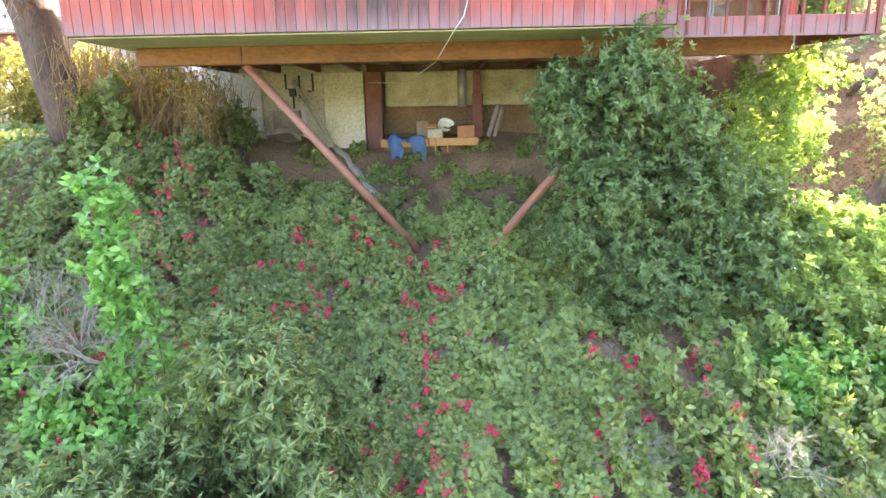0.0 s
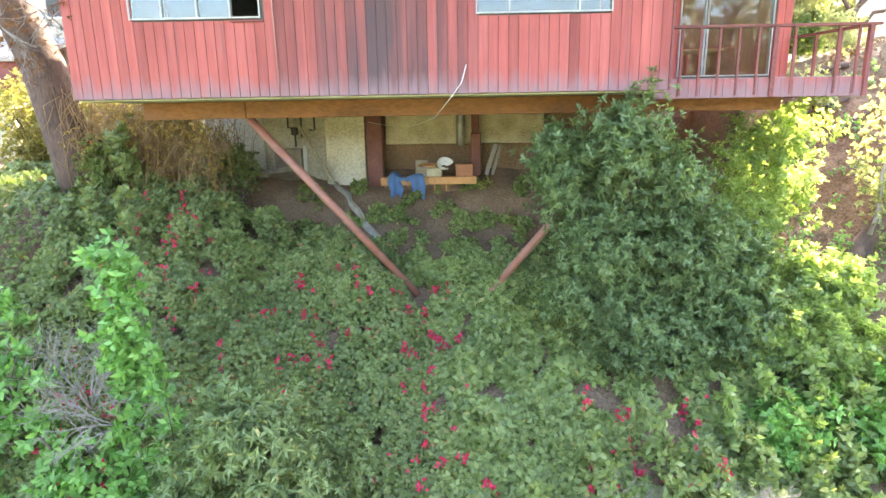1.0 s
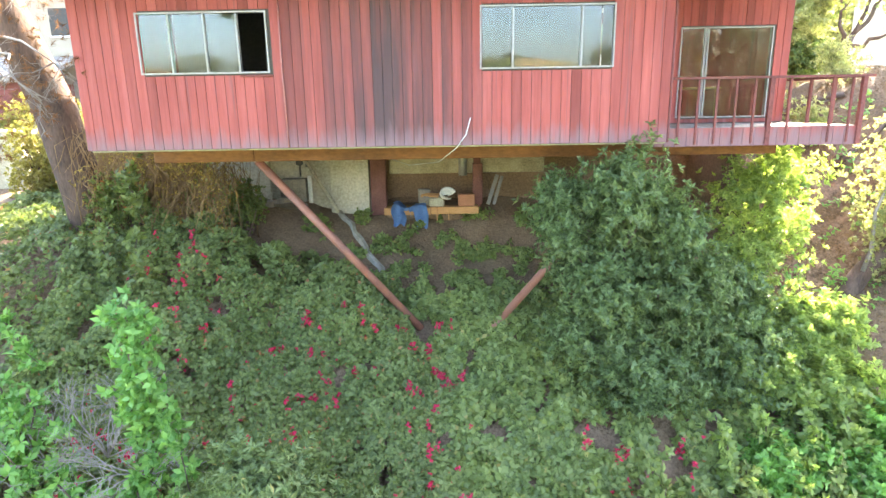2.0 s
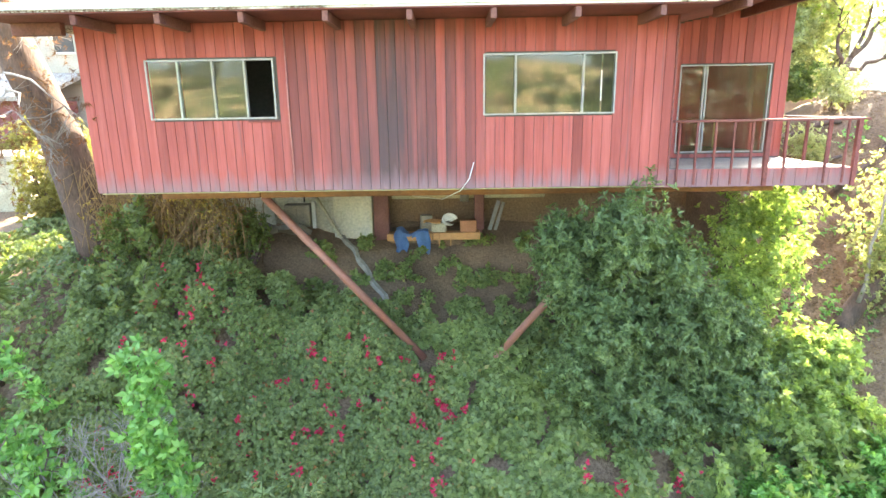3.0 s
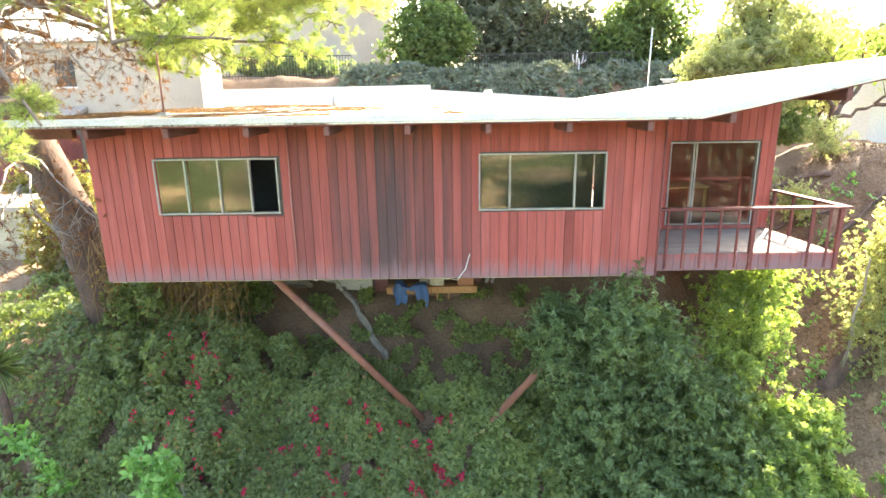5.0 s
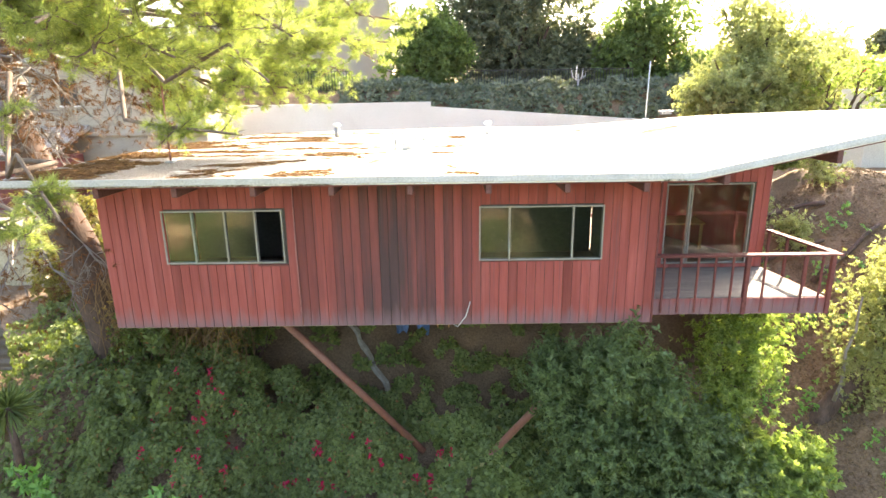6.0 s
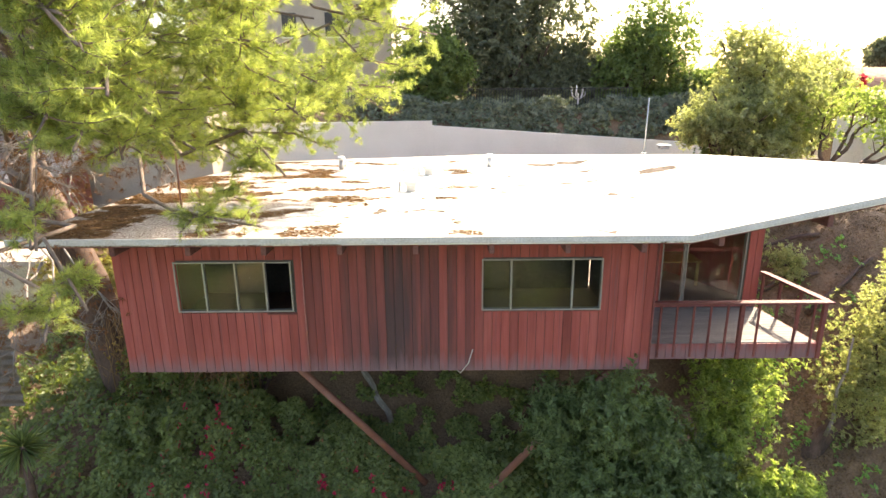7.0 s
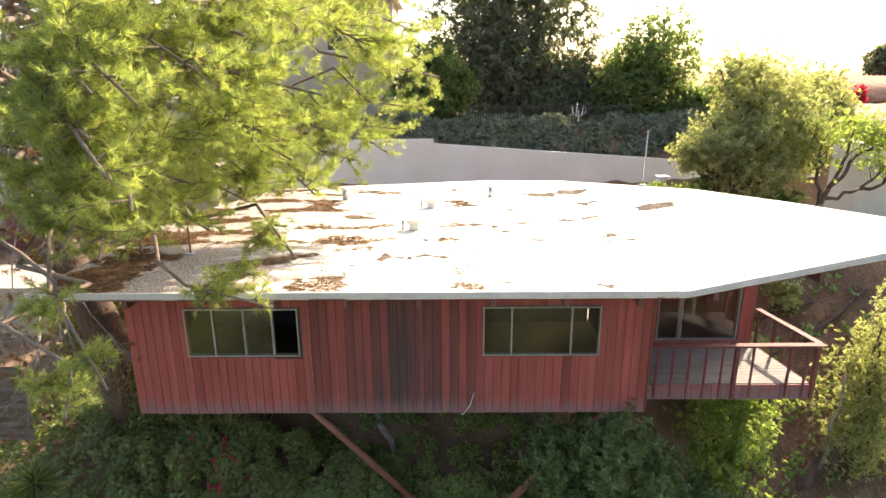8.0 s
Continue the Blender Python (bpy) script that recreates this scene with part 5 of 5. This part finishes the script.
bush("shrub", "dark shrub behind the iron fence", "shrub", (9.8, 24.2, 5.4), (3.4, 1.3, 1.9), (9.8, 24.2, 4.3), L_HEDGE, 3000, 7, 0.24, 0.1, trunk_r=0.12)
bush("tree", "pale hazy garden tree beyond the lot", "tree", (14.8, 21.0, 5.0), (2.7, 2.0, 3.0), (14.8, 21.0, 0.2), L_OLIVE, 4200, 8, 0.22, 0.09, trunk_r=0.15, rough=0.5)
bush("tree", "round distant tree above a roof", "tree", (46.5, 60.0, 9.0), (2.0, 1.8, 1.9), (46.3, 60.0, 3.4), L_DARK, 900, 7, 0.4, 0.2, trunk_r=0.2)
bush("bougainvillea_bush", "bougainvillea bush in red bloom beside the tiled house", "bush", (32.8, 43.0, 5.0), (0.6, 0.5, 1.5), (32.8, 43.0, 3.4), L_FLOWER, 300, 7, 0.25, 0.14, trunk_r=0.1)


shoot_bush("shrub", "low green shrub at the roof's far edge", "shrub", [((4.6, 12.2, 2.4), (1.1, 0.7, 0.8), 420), ((6.5, 12.0, 2.3), (1.3, 0.7, 0.9), 420), ((8.8, 11.6, 2.2), (1.3, 0.7, 0.9), 380)], (6.5, 12.1, 0.0), L_HEDGE, 8, 0.14, 0.06, 0.35, 0.05)


def build_bare_tree():
    t = thing("bare_tree", "open-branched tree in front of the white wall", "tree")
    bm = bmesh.new()
    tube(bm, [(10.2, 10.9, 0.2), (10.3, 10.9, 1.6), (10.2, 11.0, 2.3), (10.45, 11.0, 3.0)], [0.16, 0.13, 0.12, 0.1], 10)
    tips = []
    for a, c, q in (((10.35, 11.0, 2.6), (11.6, 10.9, 3.0), (12.7, 10.8, 4.1)), ((10.45, 11.0, 3.0), (10.9, 11.1, 4.0), (11.0, 11.0, 5.4)),
                    ((10.45, 11.0, 3.0), (11.4, 11.2, 4.2), (12.5, 11.0, 5.2)), ((10.2, 11.0, 2.3), (9.8, 10.8, 3.5), (9.9, 10.9, 4.8)),
                    ((11.6, 10.9, 3.0), (12.3, 10.7, 3.2), (12.8, 10.6, 4.7))):
        first = limb(bm, a, c, 0.085, 0.06, -0.1, 5, 0.35, 8)
        line = limb(bm, first[-1], q, 0.06, 0.02, 0.05, 6, 0.4, 7)
        for base in (line[1], line[2], line[3], line[4], line[5], line[6]):
            e = base + Vector((random.uniform(-.8, .8), random.uniform(-.5, .5), random.uniform(0.1, 0.9)))
            limb(bm, base, e, 0.022, 0.006, 0, 4, 0.3, 5)
            tips.append(tuple(e))
    part("trunk", bm, BARK, t)
    p = np.repeat(np.array(tips), 30, 0) + rng.normal(size=(len(tips) * 30, 3)) * np.array([0.35, 0.3, 0.2])
    q, d, nn, ll = rosettes(p, rng.normal(size=p.shape) + np.array([0, 0, 0.6]), 7, 0.14)
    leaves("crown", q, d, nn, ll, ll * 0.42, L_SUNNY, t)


build_bare_tree()
carpet("terrace_ivy", "dark ivy spilling over the terrace edge", 6000, -10, 14, 20.9, 23.4, lambda x, y, k, k2: k2 > -0.35, L_DARK, 0.26, 0.15, 0.5)


def simple_house(label, x0, x1, y0, y1, z0, z1, wall, roof, over, windows, rise=0.0):
    h = thing("house", label, "house")
    boxed("wall", wall, h, x0, x1, y0, y1, z0, z1, 0.03)
    o = over
    part("roof", prism([(x0 - o, y0 - o), (x1 + o, y0 - o), (x1 + o, y1 + o), (x0 - o, y1 + o)], lambda x, y: z1 + rise * (y - y0 + o) / (y1 - y0 + 2 * o), lambda x, y: z1 + 0.18 + rise * (y - y0 + o) / (y1 - y0 + 2 * o)), roof, h)
    for a, b, c, d in windows:
        w = boxed("window", IRON, h, a, b, y0 - 0.03, y0 + 0.05, c, d, 0.01)
        boxed("sill", WHITE, w, a - 0.05, b + 0.05, y0 - 0.07, y0 - 0.032, c - 0.08, c, 0.005)
    return h


h = simple_house("tan stucco house beyond the driveway", -24.0, -15.7, 17.2, 19.9, -0.3, 6.2, TAN_STUCCO, FASCIA, 0.25, [(-22.5, -21.6, 4.2, 5.4)])
boxed("ledge", TAN_STUCCO, h, -24.0, -15.7, 17.05, 17.17, 2.75, 2.95, 0.02)
simple_house("low neighbouring carport with a white roof and brown fence", -30.0, -21.6, 14.0, 16.8, -2.0, 2.0, REDWOOD, ROOF, 0.35, [], 1.1)
simple_house("tan garden shed beside the pine", -22.5, -18.3, 8.0, 10.5, -4.0, 0.0, CONCRETE, TAN_STUCCO, 0.15, [])
simple_house("tall tan house behind the pine", -22.0, -8.0, 32.0, 38.0, 3.0, 12.5, TAN_STUCCO, FASCIA, 0.4, [(-15.6, -14.6, 9.2, 10.8), (-12.6, -11.6, 9.2, 10.8), (-18.6, -17.6, 9.2, 10.8)])
far = simple_house("distant white house with a terracotta tile roof", 34.9, 50.0, 45.0, 55.0, 0.0, 5.0, STUCCO, TILE, 0.5, [(38.0, 39.5, 2.8, 4.2)], 2.0)
for i in range(40):
    x = 34.5 + 15.7 * i / 39
    part("tile_course", tube(bmesh.new(), [(x, 44.45, 5.22), (x, 55.5, 7.2)], 0.16, 6), TILE, far)
bush("shrub", "sunlit golden shrub beside the shed", "shrub", (-16.6, 7.2, -0.6), (1.6, 1.3, 1.8), (-16.6, 7.2, -2.2), L_GOLD, 1800, 8, 0.13, 0.06)
bush("shrub", "sunlit golden shrub below the carport", "shrub", (-20.0, 11.5, 0.0), (2.4, 1.2, 1.5), (-20.0, 11.5, -1.2), L_GOLD, 1800, 8, 0.15, 0.07)
bush("shrub", "dark creeper heaped at the bank's edge", "shrub", (-9.9, 4.3, -2.0), (1.0, 0.8, 1.1), (-9.9, 4.3, -3.2), L_BOUG, 700, 8, 0.11, 0.06)
bush("shrub", "straggly creeper at the foot of the pine", "shrub", (-12.6, 3.0, -1.7), (1.2, 0.9, 1.1), (-12.6, 3.0, -2.8), L_BOUG, 900, 8, 0.13, 0.07)
for x, y, z, a, b, l in ((7.2, 6.0, 0, 2.2, 0.6, 1), (8.5, 8.0, 0, -1.6, 0.8, 1), (6.2, 7.4, 0, 1.8, -0.4, 1)):
    bm = bmesh.new()
    limb(bm, (x, y, float(ground_z(x, y)) + 0.06), (x + a, y + b, float(ground_z(x + a, y + b)) + 0.1), 0.09, 0.05, 0.1)
    tagged(part("fallen_log", bm, BARK), "grey fallen log on the dry slope", "log", "fallen logs")


for x, y, r in ((5.6, 6.0, 0.6), (7.2, 7.4, 0.7), (8.8, 9.2, 0.8), (6.4, 8.8, 0.7)):
    z = float(ground_z(x, y))
    shoot_bush("shrub", "straggly grey-green shrub on the dry slope", "shrub", [((x, y, z + r), (r, r * 0.9, r * 0.9), 150)], (x, y, z), L_OLIVE, 7, 0.13, 0.05, 0.45, 0.03)


def build_valley_scrub():
    """Oaks and scrub on the far side of the valley."""
    pts, size = [], []
    spots = [(random.uniform(-90, 80), random.uniform(-120, -45), random.uniform(1.2, 4.0), 0.8) for _ in range(150)]
    spots += [(random.uniform(15, 48), random.uniform(-54, -38), random.uniform(5.0, 7.0), 2.5) for _ in range(24)]
    spots += [(random.uniform(-60, 60), random.uniform(-42, -24), random.uniform(2.5, 5.0), 1.2) for _ in range(60)]
    for x, y, r, tall in spots:
        n = int((240 if tall > 2 else 100) * r)
        lobe = unit(rng.normal(size=(7, 3))) * 0.55
        q = (lobe[rng.integers(0, 7, n)] + unit(rng.normal(size=(n, 3))) * rng.uniform(0.3, 0.55, (n, 1))) * r * np.array([1, 1, tall])
        pts.append(q + np.array([x, y, float(ground_z(x, y)) + r * tall * 0.75]))
        size.append(rng.uniform(0.12, 0.26, n) * (r * 0.75 if tall < 2 else 4.0))
    p, size = np.concatenate(pts), np.concatenate(size)
    ob = leaves("valley_scrub", p, rng.normal(size=p.shape), rng.normal(size=p.shape), size, size * 0.75, L_DARK)
    tagged(ob, "scrub oaks across the valley", "scrub", kind="stuff")


build_valley_scrub()
carpet("leaf_litter", "dry brown leaves lying on the bare slope", 14000, 3.6, 11, 1.0, 10, lambda x, y, k, k2: k2 > -0.35, L_LITTER, 0.07, 0.04, 0.03, 2)
carpet("weeds", "thin green weeds on the bare slope", 1500, 3.8, 9, 0.5, 8, lambda x, y, k, k2: k2 > 0.12, L_VINE, 0.13, 0.07, 0.35, 5)
bush("shrub", "backlit golden shrub beside the foundation", "shrub", (-12.4, 5.6, -0.9), (1.5, 0.8, 1.3), (-12.4, 5.6, -2.2), L_GOLD, 1500, 8, 0.13, 0.05, rough=0.25)
bush("shrub", "backlit golden shrub behind the pine", "shrub", (-15.2, 7.4, -0.4), (1.6, 1.0, 1.7), (-15.2, 7.4, -2.0), L_GOLD, 1500, 8, 0.13, 0.05, rough=0.25)
